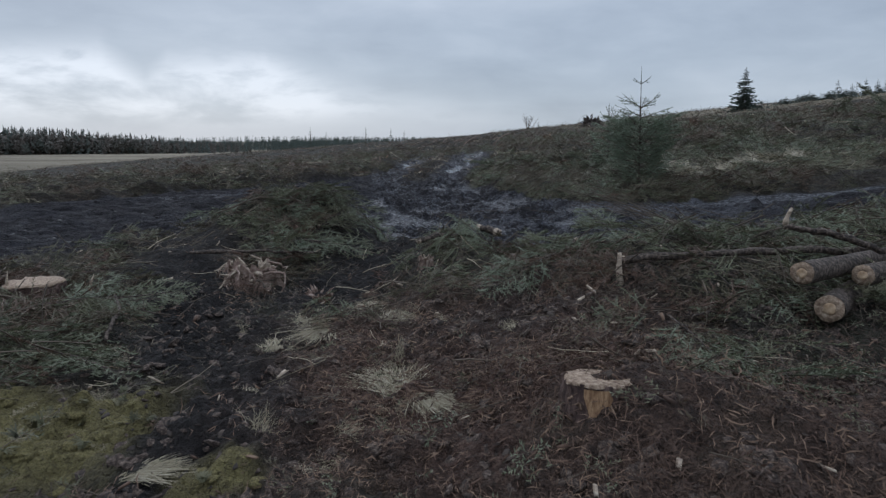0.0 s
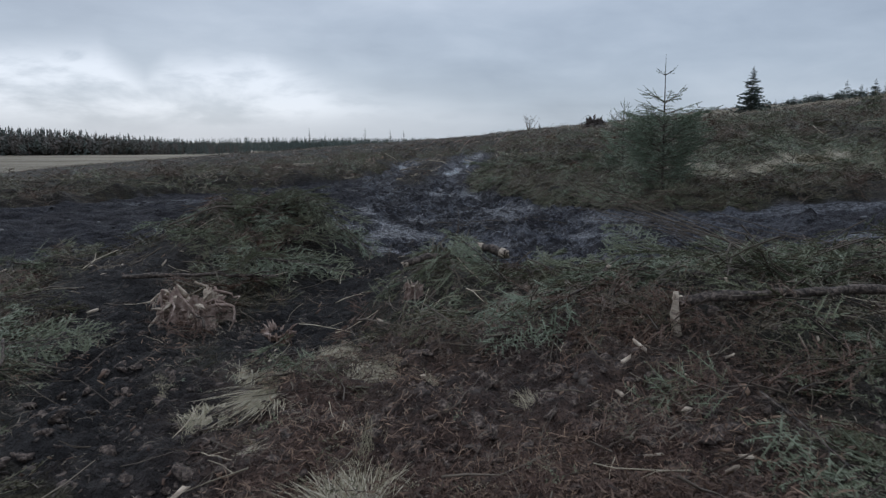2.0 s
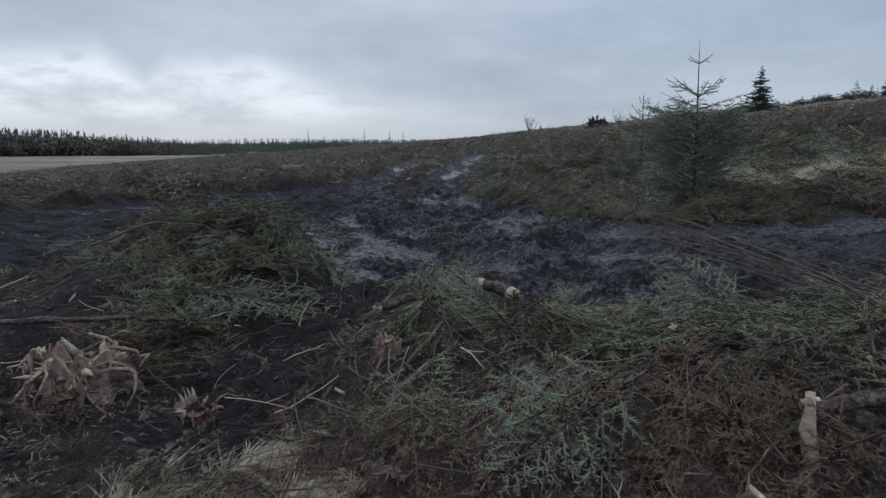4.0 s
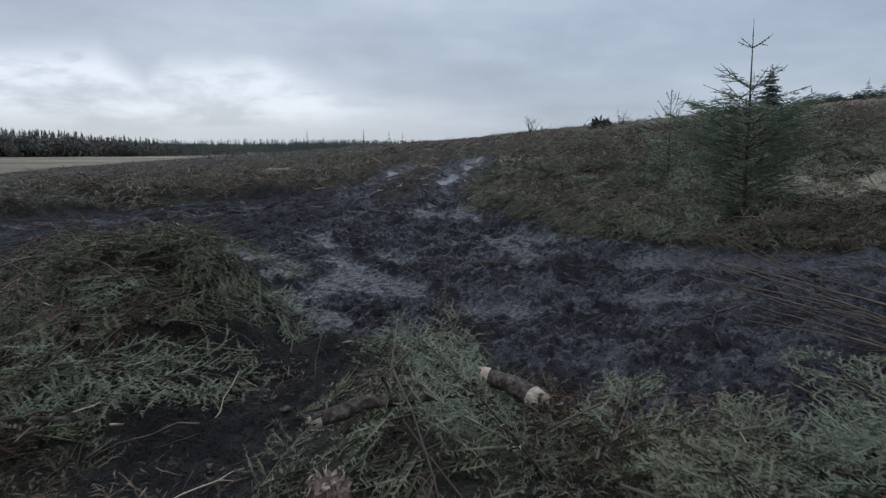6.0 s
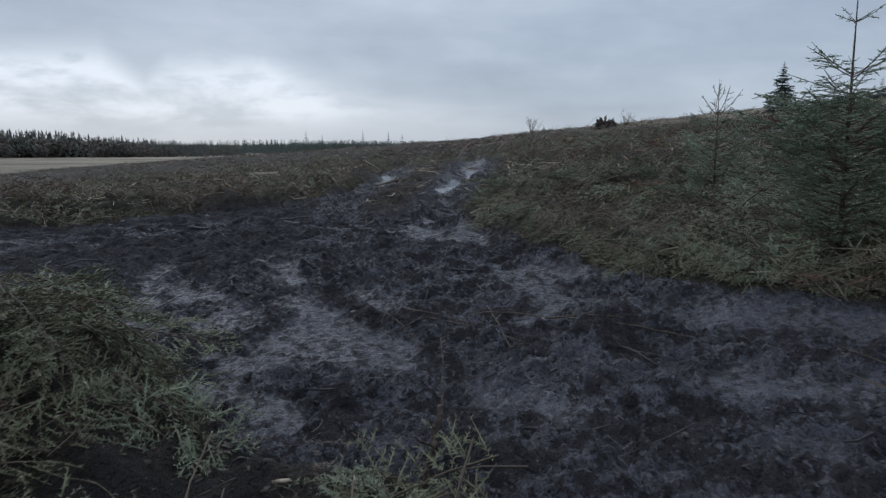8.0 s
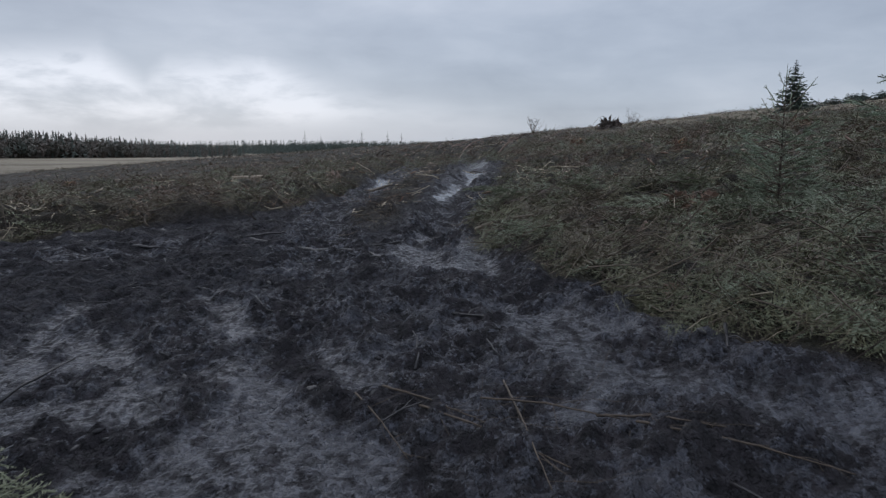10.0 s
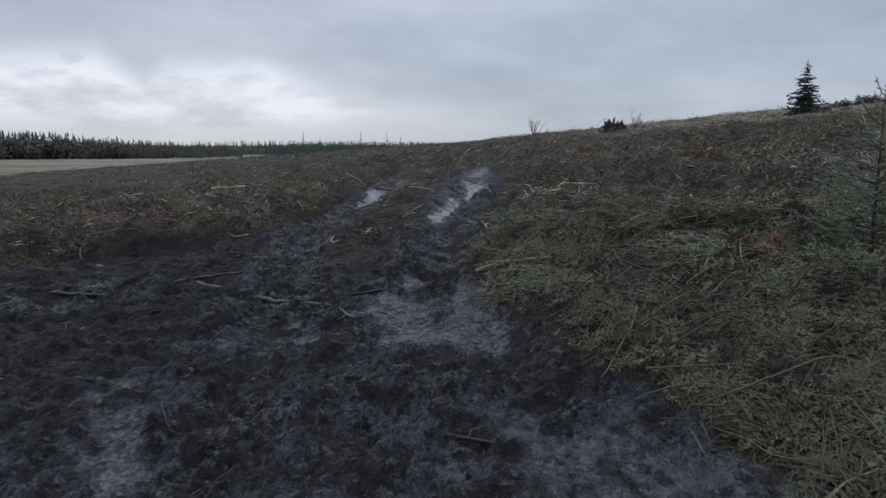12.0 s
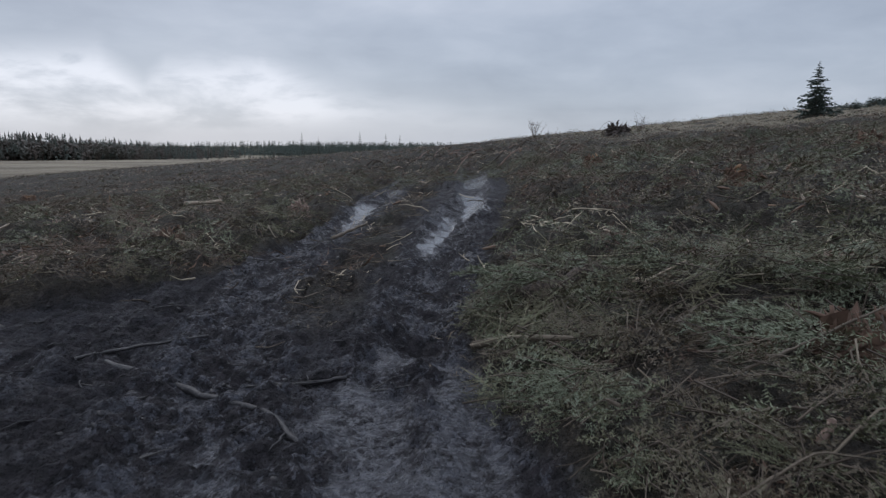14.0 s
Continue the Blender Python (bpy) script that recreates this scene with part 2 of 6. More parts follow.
def height(x, y, detail=True):
    x, y = np.asarray(x, float), np.asarray(y, float)
    c = np.interp(y, [-20, 0, 3, 5.5, 9, 12, 14, 15, 16.5, 18, 22, 28, 34, 40, 50, 66, 100, 125, 200, 400],
                  [-0.3, -0.15, -0.12, -0.1, 0.13, 0.25, 0.46, 0.53, 0.56, 0.62, 0.76, 0.92, 1.0, 1.1, 1.45, 1.93, 2.75, 2.9, -0.2, -3])
    z = c + np.where(x > 0, 7.5 * (1 - np.exp(-np.abs(x) / 60)), 0) * (1 - smooth(120, 260, y))
    z = z + 0.8 * smooth(18, 42, x) * smooth(20, 55, y) * (1 - smooth(80, 160, y))
    z = z + np.minimum(x, 0) * (0.02 + 0.075 * smooth(12, 36, y) - 0.02 * smooth(40, 80, y))
    d, mud, wet, peat, moss, litter, pale = zones(x, y)
    near = 1 - smooth(40, 70, y)
    z = z + 0.14 * smooth(-0.05, 0.45, d) * near * smooth(9, 12, y)
    z = z + mound(x, y, 1.5, 6.2, 1.7, 1.15, 0.48) * smooth(-0.1, 0.7, d) + mound(x, y, -0.2, 7.75, 0.65, 0.6, 0.42) + mound(x, y, 2.9, 5.0, 0.8, 0.6, 0.1) - mound(x, y, 5.2, 14.0, 1.6, 1.2, 0.14) + mound(x, y, 4.5, 6.8, 1.6, 1.0, 0.3)
    z = z + mound(x, y, -3.2, 10.1, 1.15, 1.0, 0.56) * smooth(-0.3, 0.5, d) + mound(x, y, -2.25, 10.25, 0.5, 0.5, 0.26) + mound(x, y, -2.9, 7.0, 0.7, 0.6, 0.15)
    z = z + mound(x, y, -3.2, 3.8, 1.2, 1.0, 0.15) - mound(x, y, -1.5, 9.0, 0.5, 1.4, 0.15) + mound(x, y, 0.95, 3.35, 1.0, 0.7, 0.26) + mound(x, y, 0.82, 3.3, 0.5, 0.42, 0.17) + mound(x, y, 0.9, 11.75, 0.7, 0.45, 0.12)
    z = np.where(z < -2.4, -3 + 0.6 * np.exp((z + 2.4) / 0.6), z)
    # beyond the rise the land climbs gently to the far woods
    z = z + 6 * smooth(500, 1400, np.hypot(x, y))
    if not detail:
        return z
    reach = np.hypot(x, y - 10)
    rough = (1 - mud) * smooth(160, 40, reach)
    z = z + rough * (0.35 * (fbm(x * 0.7, y * 0.7, 21) - 0.5) + 0.30 * (fbm(x * 3, y * 3, 22) - 0.5))
    close = 1 - smooth(24, 30, y)
    warp = 0.5 * fbm(x * 5, y * 5, 44)
    bare = np.clip(peat + 0.75 * litter + 0.35 * moss + 0.3 * smooth(6, 4.5, y), 0, 1) * (1 - mud) * close * smooth(4.2, 3.2, np.abs(x))
    z = z + bare * (0.05 * lumps(x * 6 + warp, y * 6 - warp, 45) + 0.045 * lumps(x * 13 + warp, y * 13, 46))
    z = z + peat * (1 - mud) * 0.16 * (np.abs(fbm(x * 3, y * 3, 37) - 0.5) - 0.09)
    z = z + rough * smooth(17, 20, y + 0.6 * np.abs(x)) * 0.34 * (lumps(x * 0.8 + 2 * warp, y * 0.8 - 2 * warp, 47, 0.55) + 0.5 * lumps(x * 1.9 + warp, y * 1.9, 48, 0.6) - 0.45)
    gentle = 0.45 + 0.55 * smooth(16, 20, y)
    for ax, ay, bx, by, w, deep in RUTS:
        s = strip(x, y, ax, ay, bx, by)
        z = z + mud * gentle * deep * (0.55 * np.exp(-((s - 1.25 * w) / (0.35 * w)) ** 2) - np.exp(-(s / (0.75 * w)) ** 2))
    clod = 0.17 * (fbm(x * 1.7, y * 1.7, 31) - 0.5) + 0.16 * (np.abs(fbm(x * 4.5, y * 4.5, 32, 3) - 0.5) - 0.09)
    clod = clod + close * (0.06 * lumps(x * 4.5 + warp, y * 4.5 - warp, 33, 0.35) + 0.055 * lumps(x * 9 + warp, y * 9 + warp, 35, 0.6) + 0.035 * lumps(x * 17 + warp, y * 17, 36) - 0.05)
    tread = 0.07 * (vnoise(x * 2.5 + 0.4 * y, y * 7, 34) - 0.5)
    z = z + mud * (1 - 0.8 * wet) * (clod + tread) * (1 - wet * smooth(20, 23, y)) - 0.03 * wet
    return z


# ---- mesh helpers ----


def mesh_from(name, verts, faces, mats, index=None, shade=True, **attrs):
    """A mesh from arrays. faces: an array of triangles or quads. attrs: one float for each vertex."""
    me = bpy.data.meshes.new(name)
    verts, faces = np.asarray(verts, np.float32), np.asarray(faces, np.int32)
    k = faces.shape[1]
    me.vertices.add(len(verts))
    me.vertices.foreach_set("co", verts.ravel())
    me.loops.add(faces.size)
    me.loops.foreach_set("vertex_index", faces.ravel())
    me.polygons.add(len(faces))
    me.polygons.foreach_set("loop_start", np.arange(0, faces.size, k, dtype=np.int32))
    me.polygons.foreach_set("loop_total", np.full(len(faces), k, np.int32))
    if index is not None:
        me.polygons.foreach_set("material_index", np.asarray(index, np.int32))
    me.polygons.foreach_set("use_smooth", np.full(len(faces), shade))
    for m in mats if isinstance(mats, (list, tuple)) else [mats]:
        me.materials.append(m)
    for key, v in attrs.items():
        me.attributes.new(key, "FLOAT", "POINT").data.foreach_set("value", np.asarray(v, np.float32))
    me.update()
    me.validate()
    return me


class Soup:
    """Triangles gathered from many pieces, with a material index and a tint."""

    def __init__(self):
        self.v, self.t, self.m, self.c, self.n = [], [], [], [], 0

    def put(self, verts, tris, mat=0, tint=0.5):
        verts, tris = np.asarray(verts, float), np.asarray(tris, int)
        self.v.append(verts)
        self.t.append(tris + self.n)
        self.m.append(np.full(len(tris), mat) if np.isscalar(mat) else np.asarray(mat))
        self.c.append(np.full(len(verts), tint) if np.isscalar(tint) else np.asarray(tint))
        self.n += len(verts)

    def arrays(self):
        return np.concatenate(self.v), np.concatenate(self.t), np.concatenate(self.m), np.concatenate(self.c)

    def mesh(self, name, mats, shade=True):
        v, t, m, c = self.arrays()
        return mesh_from(name, v, t, mats, m, shade, tint=c)


def tube(points, radii, sides=6, rng=None, rough=0.0, caps=True):
    """A tube along points: vertices and triangles."""
    p, r = np.asarray(points, float), np.asarray(radii, float)
    tan = np.gradient(p, axis=0)
    tan /= np.linalg.norm(tan, axis=1)[:, None] + 1e-9
    ref = np.array([0, 0, 1.0]) if abs(tan[0, 2]) < 0.9 else np.array([1.0, 0, 0])
    u = np.cross(tan, ref)
    u /= np.linalg.norm(u, axis=1)[:, None] + 1e-9
    w = np.cross(u, tan)
    a = np.arange(sides) * 2 * math.pi / sides
    rad = np.repeat(r[:, None], sides, 1)
    if rng is not None and rough:
        rad = rad * (1 + rough * (rng.random(rad.shape) - 0.5))
    v = p[:, None] + rad[..., None] * (np.cos(a)[None, :, None] * u[:, None] + np.sin(a)[None, :, None] * w[:, None])
    i = np.arange(len(p) - 1)[:, None] * sides
    k, k2 = np.arange(sides)[None], (np.arange(sides)[None] + 1) % sides
    q0, q1, q2, q3 = i + k, i + k2, i + sides + k2, i + sides + k
    tris = np.concatenate([np.stack([q0, q1, q2], -1).reshape(-1, 3), np.stack([q0, q2, q3], -1).reshape(-1, 3)])
    v = v.reshape(-1, 3)
    if caps:
        n = len(v)
        v = np.concatenate([v, p[:1], p[-1:]])
        kk = np.arange(sides)
        last = (len(p) - 1) * sides
        tris = np.concatenate([tris, np.stack([np.full(sides, n), (kk + 1) % sides, kk], 1), np.stack([np.full(sides, n + 1), last + kk, last + (kk + 1) % sides], 1)])
    return v, tris


def bend(rng, a, b, sag, n=6):
    """A crooked line from a to b."""
    a, b = np.asarray(a, float), np.asarray(b, float)
    t = np.linspace(0, 1, n)[:, None]
    p = a + (b - a) * t
    off = rng.normal(0, sag, 3) * np.sin(math.pi * t) + rng.normal(0, sag * 0.3, (n, 3)) * np.sin(math.pi * t)
    return p + off


def part(name, me, parent, label=""):
    ob = new(name, me)
    ob.parent = parent
    return tagged(ob, label)


def thing(name, label, category, at=(0, 0, 0), group=""):
    e = new(name)
    e.location = at
    e.empty_display_size = 0.1
    return tagged(e, label, category, group)


def spin(v, x=0.0, y=0.0, z=0.0):
    return np.asarray(v) @ np.array(Euler((x, y, z)).to_matrix()).T

# ---- materials ----


def ground_material():
    m, n = material("ground")
    pos = n.add("ShaderNodeNewGeometry").outputs["Position"]
    mud, wet, peat = n.attr("mud"), n.attr("wet"), n.attr("peat")
    moss, litter, pale, field = n.attr("moss"), n.attr("litter"), n.attr("pale"), n.attr("field")
    n1, n2, n3 = n.noise(pos, 1.7, 5), n.noise(pos, 11, 5, 0.65), n.noise(pos, 55, 4, 0.7)
    grain = n.mix(0.5, n2, n3)
    col = n.ramp(grain, [(0.32, (0.007, 0.006, 0.005)), (0.5, (0.028, 0.022, 0.016)), (0.66, (0.085, 0.066, 0.048))])
    col = n.mix(n.span(n1, 0.45, 0.65), col, n.mix(0.3, col, (0.035, 0.042, 0.020)))
    dark = n.ramp(grain, [(0.3, (0.007, 0.006, 0.006)), (0.6, (0.020, 0.016, 0.015)), (0.75, (0.05, 0.04, 0.034))])
    col = n.mix(peat, col, dark)
    red = n.ramp(grain, [(0.34, (0.014, 0.008, 0.006)), (0.5, (0.066, 0.034, 0.024)), (0.68, (0.17, 0.10, 0.074))])
    col = n.mix(n.math("MULTIPLY", litter, 0.9), col, red)
    green = n.ramp(grain, [(0.3, (0.045, 0.034, 0.016)), (0.5, (0.135, 0.112, 0.046)), (0.7, (0.25, 0.21, 0.092))])
    col = n.mix(moss, col, green)
    straw = n.ramp(n.mix(0.5, n1, n2), [(0.3, (0.09, 0.075, 0.05)), (0.5, (0.19, 0.16, 0.11)), (0.7, (0.32, 0.275, 0.20))])
    col = n.mix(n.math("MULTIPLY", pale, 0.9), col, straw)
    wide = n.noise(pos, 0.035, 5, 0.6)
    grass = n.ramp(wide, [(0.35, (0.125, 0.102, 0.070)), (0.5, (0.20, 0.165, 0.116)), (0.65, (0.26, 0.22, 0.16))])
    col = n.mix(field, col, grass)
    speck = n.add("ShaderNodeMapping", Vector=pos, Scale=(1.0, 0.8, 1.0)).outputs[0]
    swirl = n.add("ShaderNodeVectorMath", i0=pos)
    swirl.operation = "ADD"
    wobble = n.add("ShaderNodeVectorMath", i0=n.add("ShaderNodeTexNoise", Vector=pos, Scale=14.0, Detail=3.0).outputs["Color"], i1=(0.09, 0.09, 0.09))
    wobble.operation = "MULTIPLY"
    n.feed(swirl, "i1", wobble.outputs[0])
    cell = n.add("ShaderNodeTexVoronoi", Vector=swirl.outputs[0], Scale=16.0)
    cell2 = n.add("ShaderNodeTexVoronoi", Vector=swirl.outputs[0], Scale=38.0)
    crumb = n.math("MAXIMUM", n.span(cell.outputs["Distance"], 0.52, 0.36), n.span(cell2.outputs["Distance"], 0.5, 0.34, 0.0, 0.8))
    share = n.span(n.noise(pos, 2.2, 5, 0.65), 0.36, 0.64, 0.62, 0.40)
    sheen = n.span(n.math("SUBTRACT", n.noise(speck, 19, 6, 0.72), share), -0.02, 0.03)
    soak_sheen = n.attr("soak_sheen")
    sheen = n.math("MULTIPLY", sheen, n.math("ADD", 0.30, n.math("MULTIPLY", soak_sheen, 0.70)))
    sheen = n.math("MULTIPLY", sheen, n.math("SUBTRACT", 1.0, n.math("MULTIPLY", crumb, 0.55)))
    # wet peat's sky sheen: painted blue-grey into the base colour, with lower roughness
    sheened_ooze = n.mix(sheen, n.ramp(n2, [(0.35, (0.0055, 0.0048, 0.006)), (0.65, (0.029, 0.0248, 0.0285))]), n.ramp(n3, [(0.3, (0.030, 0.0305, 0.038)), (0.7, (0.080, 0.081, 0.097))]))
    col = n.mix(mud, col, sheened_ooze)
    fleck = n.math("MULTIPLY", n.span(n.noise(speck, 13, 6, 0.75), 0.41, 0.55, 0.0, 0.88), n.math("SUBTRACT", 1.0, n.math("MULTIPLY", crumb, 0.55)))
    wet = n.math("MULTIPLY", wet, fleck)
    # wet patches: the paler blue-grey stands in for reflected sky; roughness drops below
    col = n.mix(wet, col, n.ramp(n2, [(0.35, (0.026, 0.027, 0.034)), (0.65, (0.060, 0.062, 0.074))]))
    shiny = n.math("SUBTRACT", 0.88, n.math("MULTIPLY", sheen, 0.48))
    rough = n.mix(mud, (0.85, 0.85, 0.85), n.add("ShaderNodeCombineColor", i0=shiny, i1=shiny, i2=shiny).outputs[0])
    slick = n.span(n2, 0.4, 0.65, 0.20, 0.42)
    rough = n.mix(wet, rough, n.add("ShaderNodeCombineColor", i0=slick, i1=slick, i2=slick).outputs[0])
    n4 = n.noise(pos, 26, 4, 0.6)
    hollow = n.math("ADD", n.math("MULTIPLY", n2, 0.4), n.math("ADD", n.math("MULTIPLY", n.math("ADD", n.math("MULTIPLY", n4, 0.7), n.math("MULTIPLY", crumb, 0.5)), 0.6), n.math("MULTIPLY", n3, 0.15)))
    pool = n.math("MULTIPLY", n.span(n.attr("pool"), 0.45, 0.8), n.span(n.noise(speck, 5, 6, 0.7), 0.38, 0.52))
    rough = n.mix(pool, rough, (0.16, 0.16, 0.16))
    strong = n.math("MULTIPLY", n.math("SUBTRACT", 1.0, n.math("MULTIPLY", wet, 0.5)), n.math("SUBTRACT", 1.0, n.math("MULTIPLY", pool, 0.95)))
    nor = n.bump(hollow, strong, 0.10)
    nor = n.bump(n.noise(pos, 75, 3, 0.6), n.math("MULTIPLY", strong, 0.8), 0.02, nor)
    n.surface(col, rough, nor, n.math("ADD", 0.28, n.math("MULTIPLY", wet, 0.22)))
    return m


def plain(name, stops, rough=0.8, scale=9.0, bump=0.4, depth=0.01, stretch=(1, 1, 1), by_tint=False, spec=0.35):
    """A grainy material whose colour runs over stops, by noise and, if asked, by the piece's tint."""
    m, n = material(name)
    where = n.add("ShaderNodeTexCoord").outputs["Object"]
    where = n.add("ShaderNodeMapping", Vector=where, Scale=stretch).outputs[0]
    fine = n.noise(where, scale, 5, 0.65)
    fac = fine
    if by_tint:
        fac = n.math("ADD", n.attr("tint"), n.math("MULTIPLY", n.math("SUBTRACT", fine, 0.5), 0.35))
    nor = n.bump(fine, bump, depth) if bump else None
    n.surface(n.ramp(fac, stops), rough, nor, spec)
    return m


GROUND = ground_material()
NEEDLES = plain("spruce_needles", [(0.0, (0.080, 0.042, 0.026)), (0.2, (0.072, 0.056, 0.033)), (0.42, (0.086, 0.079, 0.042)),
                                   (0.68, (0.112, 0.117, 0.066)), (1.0, (0.124, 0.138, 0.090))], 0.6, 40, 0, by_tint=True)
LIVING = plain("living_needles", [(0.0, (0.120, 0.150, 0.098)), (0.5, (0.180, 0.220, 0.148)), (1.0, (0.235, 0.275, 0.195))], 0.6, 40, 0, by_tint=True)
# far foliage: colour lifted and greyed to stand in for distance haze
DISTANT = plain("distant_hazed_needles", [(0.0, (0.105, 0.086, 0.072)), (0.3, (0.066, 0.077, 0.064)), (1.0, (0.084, 0.108, 0.094))], 0.8, 0.5, 0, by_tint=True)
TWIG = plain("dead_twig", [(0.0, (0.045, 0.032, 0.024)), (0.35, (0.11, 0.085, 0.062)), (0.7, (0.20, 0.165, 0.12)), (1.0, (0.42, 0.35, 0.25))], 0.8, 30, 0, by_tint=True)
BARK = plain("spruce_bark", [(0.36, (0.014, 0.010, 0.008)), (0.5, (0.055, 0.040, 0.031)), (0.64, (0.15, 0.115, 0.092))], 0.85, 34, 1.0, 0.018, (1, 1, 1))
STUMPBARK = plain("ragged_stump_bark", [(0.3, (0.020, 0.012, 0.010)), (0.5, (0.075, 0.046, 0.038)), (0.7, (0.17, 0.115, 0.095))], 0.85, 30, 1.0, 0.015, (1, 1, 0.35))
WOOD = plain("fresh_cut_wood", [(0.32, (0.11, 0.07, 0.05)), (0.5, (0.25, 0.175, 0.12)), (0.66, (0.40, 0.31, 0.23))], 0.8, 34, 0.9, 0.010)
HEART = plain("heartwood", [(0.3, (0.24, 0.15, 0.085)), (0.5, (0.38, 0.26, 0.16)), (0.7, (0.50, 0.37, 0.25))], 0.75, 18, 0.3, 0.004)
PALEWOOD = plain("splintered_wood", [(0.3, (0.15, 0.11, 0.08)), (0.5, (0.33, 0.26, 0.195)), (0.7, (0.52, 0.44, 0.34))], 0.8, 18, 0.6, 0.006, (1, 1, 4))
AMBER = plain("torn_inner_wood", [(0.3, (0.09, 0.048, 0.026)), (0.5, (0.24, 0.135, 0.070)), (0.7, (0.40, 0.26, 0.145))], 0.7, 20, 0.6, 0.006, (3, 3, 0.6))
ROTTEN = plain("weathered_root", [(0.3, (0.09, 0.055, 0.042)), (0.5, (0.21, 0.145, 0.115)), (0.7, (0.36, 0.28, 0.23))], 0.85, 20, 0.8, 0.01)
RUST = plain("rusty_bark_litter", [(0.0, (0.035, 0.021, 0.016)), (0.5, (0.105, 0.062, 0.042)), (1.0, (0.25, 0.165, 0.11))], 0.85, 20, 0, by_tint=True)
STRAW = plain("dry_grass", [(0.0, (0.10, 0.085, 0.045)), (0.5, (0.25, 0.21, 0.14)), (1.0, (0.42, 0.37, 0.28))], 0.8, 20, 0, by_tint=True)
GREENGRASS = plain("green_grass", [(0.0, (0.040, 0.038, 0.020)), (0.5, (0.075, 0.072, 0.036)), (1.0, (0.16, 0.14, 0.08))], 0.7, 20, 0, by_tint=True)
SOILROOT = plain("earthy_root_plate", [(0.3, (0.018, 0.014, 0.012)), (0.5, (0.045, 0.034, 0.028)), (0.7, (0.10, 0.075, 0.06))], 0.9, 12, 0.8, 0.03)
MOSS = plain("moss_cushion", [(0.3, (0.055, 0.042, 0.018)), (0.5, (0.150, 0.124, 0.050)), (0.7, (0.25, 0.21, 0.09))], 0.95, 70, 1.0, 0.03)
TURF = plain("crumbled_turf", [(0.3, (0.008, 0.006, 0.005)), (0.5, (0.062, 0.043, 0.034)), (0.68, (0.20, 0.15, 0.12))], 0.9, 45, 1.0, 0.02)
CLOD = plain("peat_clod", [(0.3, (0.010, 0.009, 0.010)), (0.5, (0.022, 0.020, 0.021)), (0.7, (0.045, 0.040, 0.040))], 0.5, 25, 0.8, 0.015)

# ---- ground: one sheet to the horizon ----


def graded(lo, hi, step, down, up, grow_down, grow_up):
    mid = np.arange(lo, hi + step * 0.5, step)
    a, b, s = [], [], step
    x = lo
    while x > down:
        s *= grow_down
        x -= s
        a.append(x)
    x, s = hi, step
    while x < up:
        s *= grow_up
        x += s
        b.append(x)
    return np.concatenate([a[::-1], mid, b])


def make_ground():
    xs = graded(-3.3, 3.0, 0.03, -3500, 3500, 1.065, 1.065)
    ys = graded(2.4, 17.6, 0.03, -400, 4500, 1.10, 1.032)
    X, Y = np.meshgrid(xs, ys)
    X, Y = X.ravel(), Y.ravel()
    d, mud, wet, peat, moss, litter, pale = zones(X, Y)
    low = height(X, Y, False)
    field = np.maximum(smooth(-1.9, -2.5, low + 1.2 * (fbm(X * 0.09, Y * 0.09, 41) - 0.5)), smooth(250, 330, np.hypot(X, Y)))
    # where the peat is soaked and its painted sheen runs strong
    soak_sheen = smooth(1.25, 0.7, np.hypot((X - 0.7) / 4.0, (Y - 11.6) / 3.6) + 0.5 * (fbm(X * 0.8, Y * 0.8, 42) - 0.5))
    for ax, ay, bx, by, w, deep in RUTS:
        soak_sheen = np.maximum(soak_sheen, 0.9 * smooth(0.5, 0.1, strip(X, Y, ax, ay, bx, by) - 0.3) * (Y > 15))
    nx = len(xs)
    i = (np.arange(len(ys) - 1)[:, None] * nx + np.arange(nx - 1)[None]).ravel()
    quads = np.stack([i, i + 1, i + nx + 1, i + nx], 1)
    top = height(X, Y)
    me = mesh_from("ground", np.stack([X, Y, top], 1), quads, GROUND, mud=mud, wet=wet, peat=peat, moss=moss, litter=litter, pale=pale, field=field, soak_sheen=soak_sheen, pool=wet * smooth(20, 23, Y))
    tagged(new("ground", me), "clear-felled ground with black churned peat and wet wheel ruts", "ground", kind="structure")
    return xs, ys, top.reshape(len(ys), nx), low.reshape(len(ys), nx)


GRID_X, GRID_Y, TOP, LOW = make_ground()


def lie(x, y, grid):
    """Heights of the ground sheet at many places."""
    x, y = np.asarray(x, float), np.asarray(y, float)
    i = np.clip(np.searchsorted(GRID_X, x) - 1, 0, len(GRID_X) - 2)
    j = np.clip(np.searchsorted(GRID_Y, y) - 1, 0, len(GRID_Y) - 2)
    u, v = (x - GRID_X[i]) / (GRID_X[i + 1] - GRID_X[i]), (y - GRID_Y[j]) / (GRID_Y[j + 1] - GRID_Y[j])
    return (grid[j, i] * (1 - u) + grid[j, i + 1] * u) * (1 - v) + (grid[j + 1, i] * (1 - u) + grid[j + 1, i + 1] * u) * v


def ground_at(x, y):
    return float(lie(x, y, TOP))

# ---- spruce boughs ----


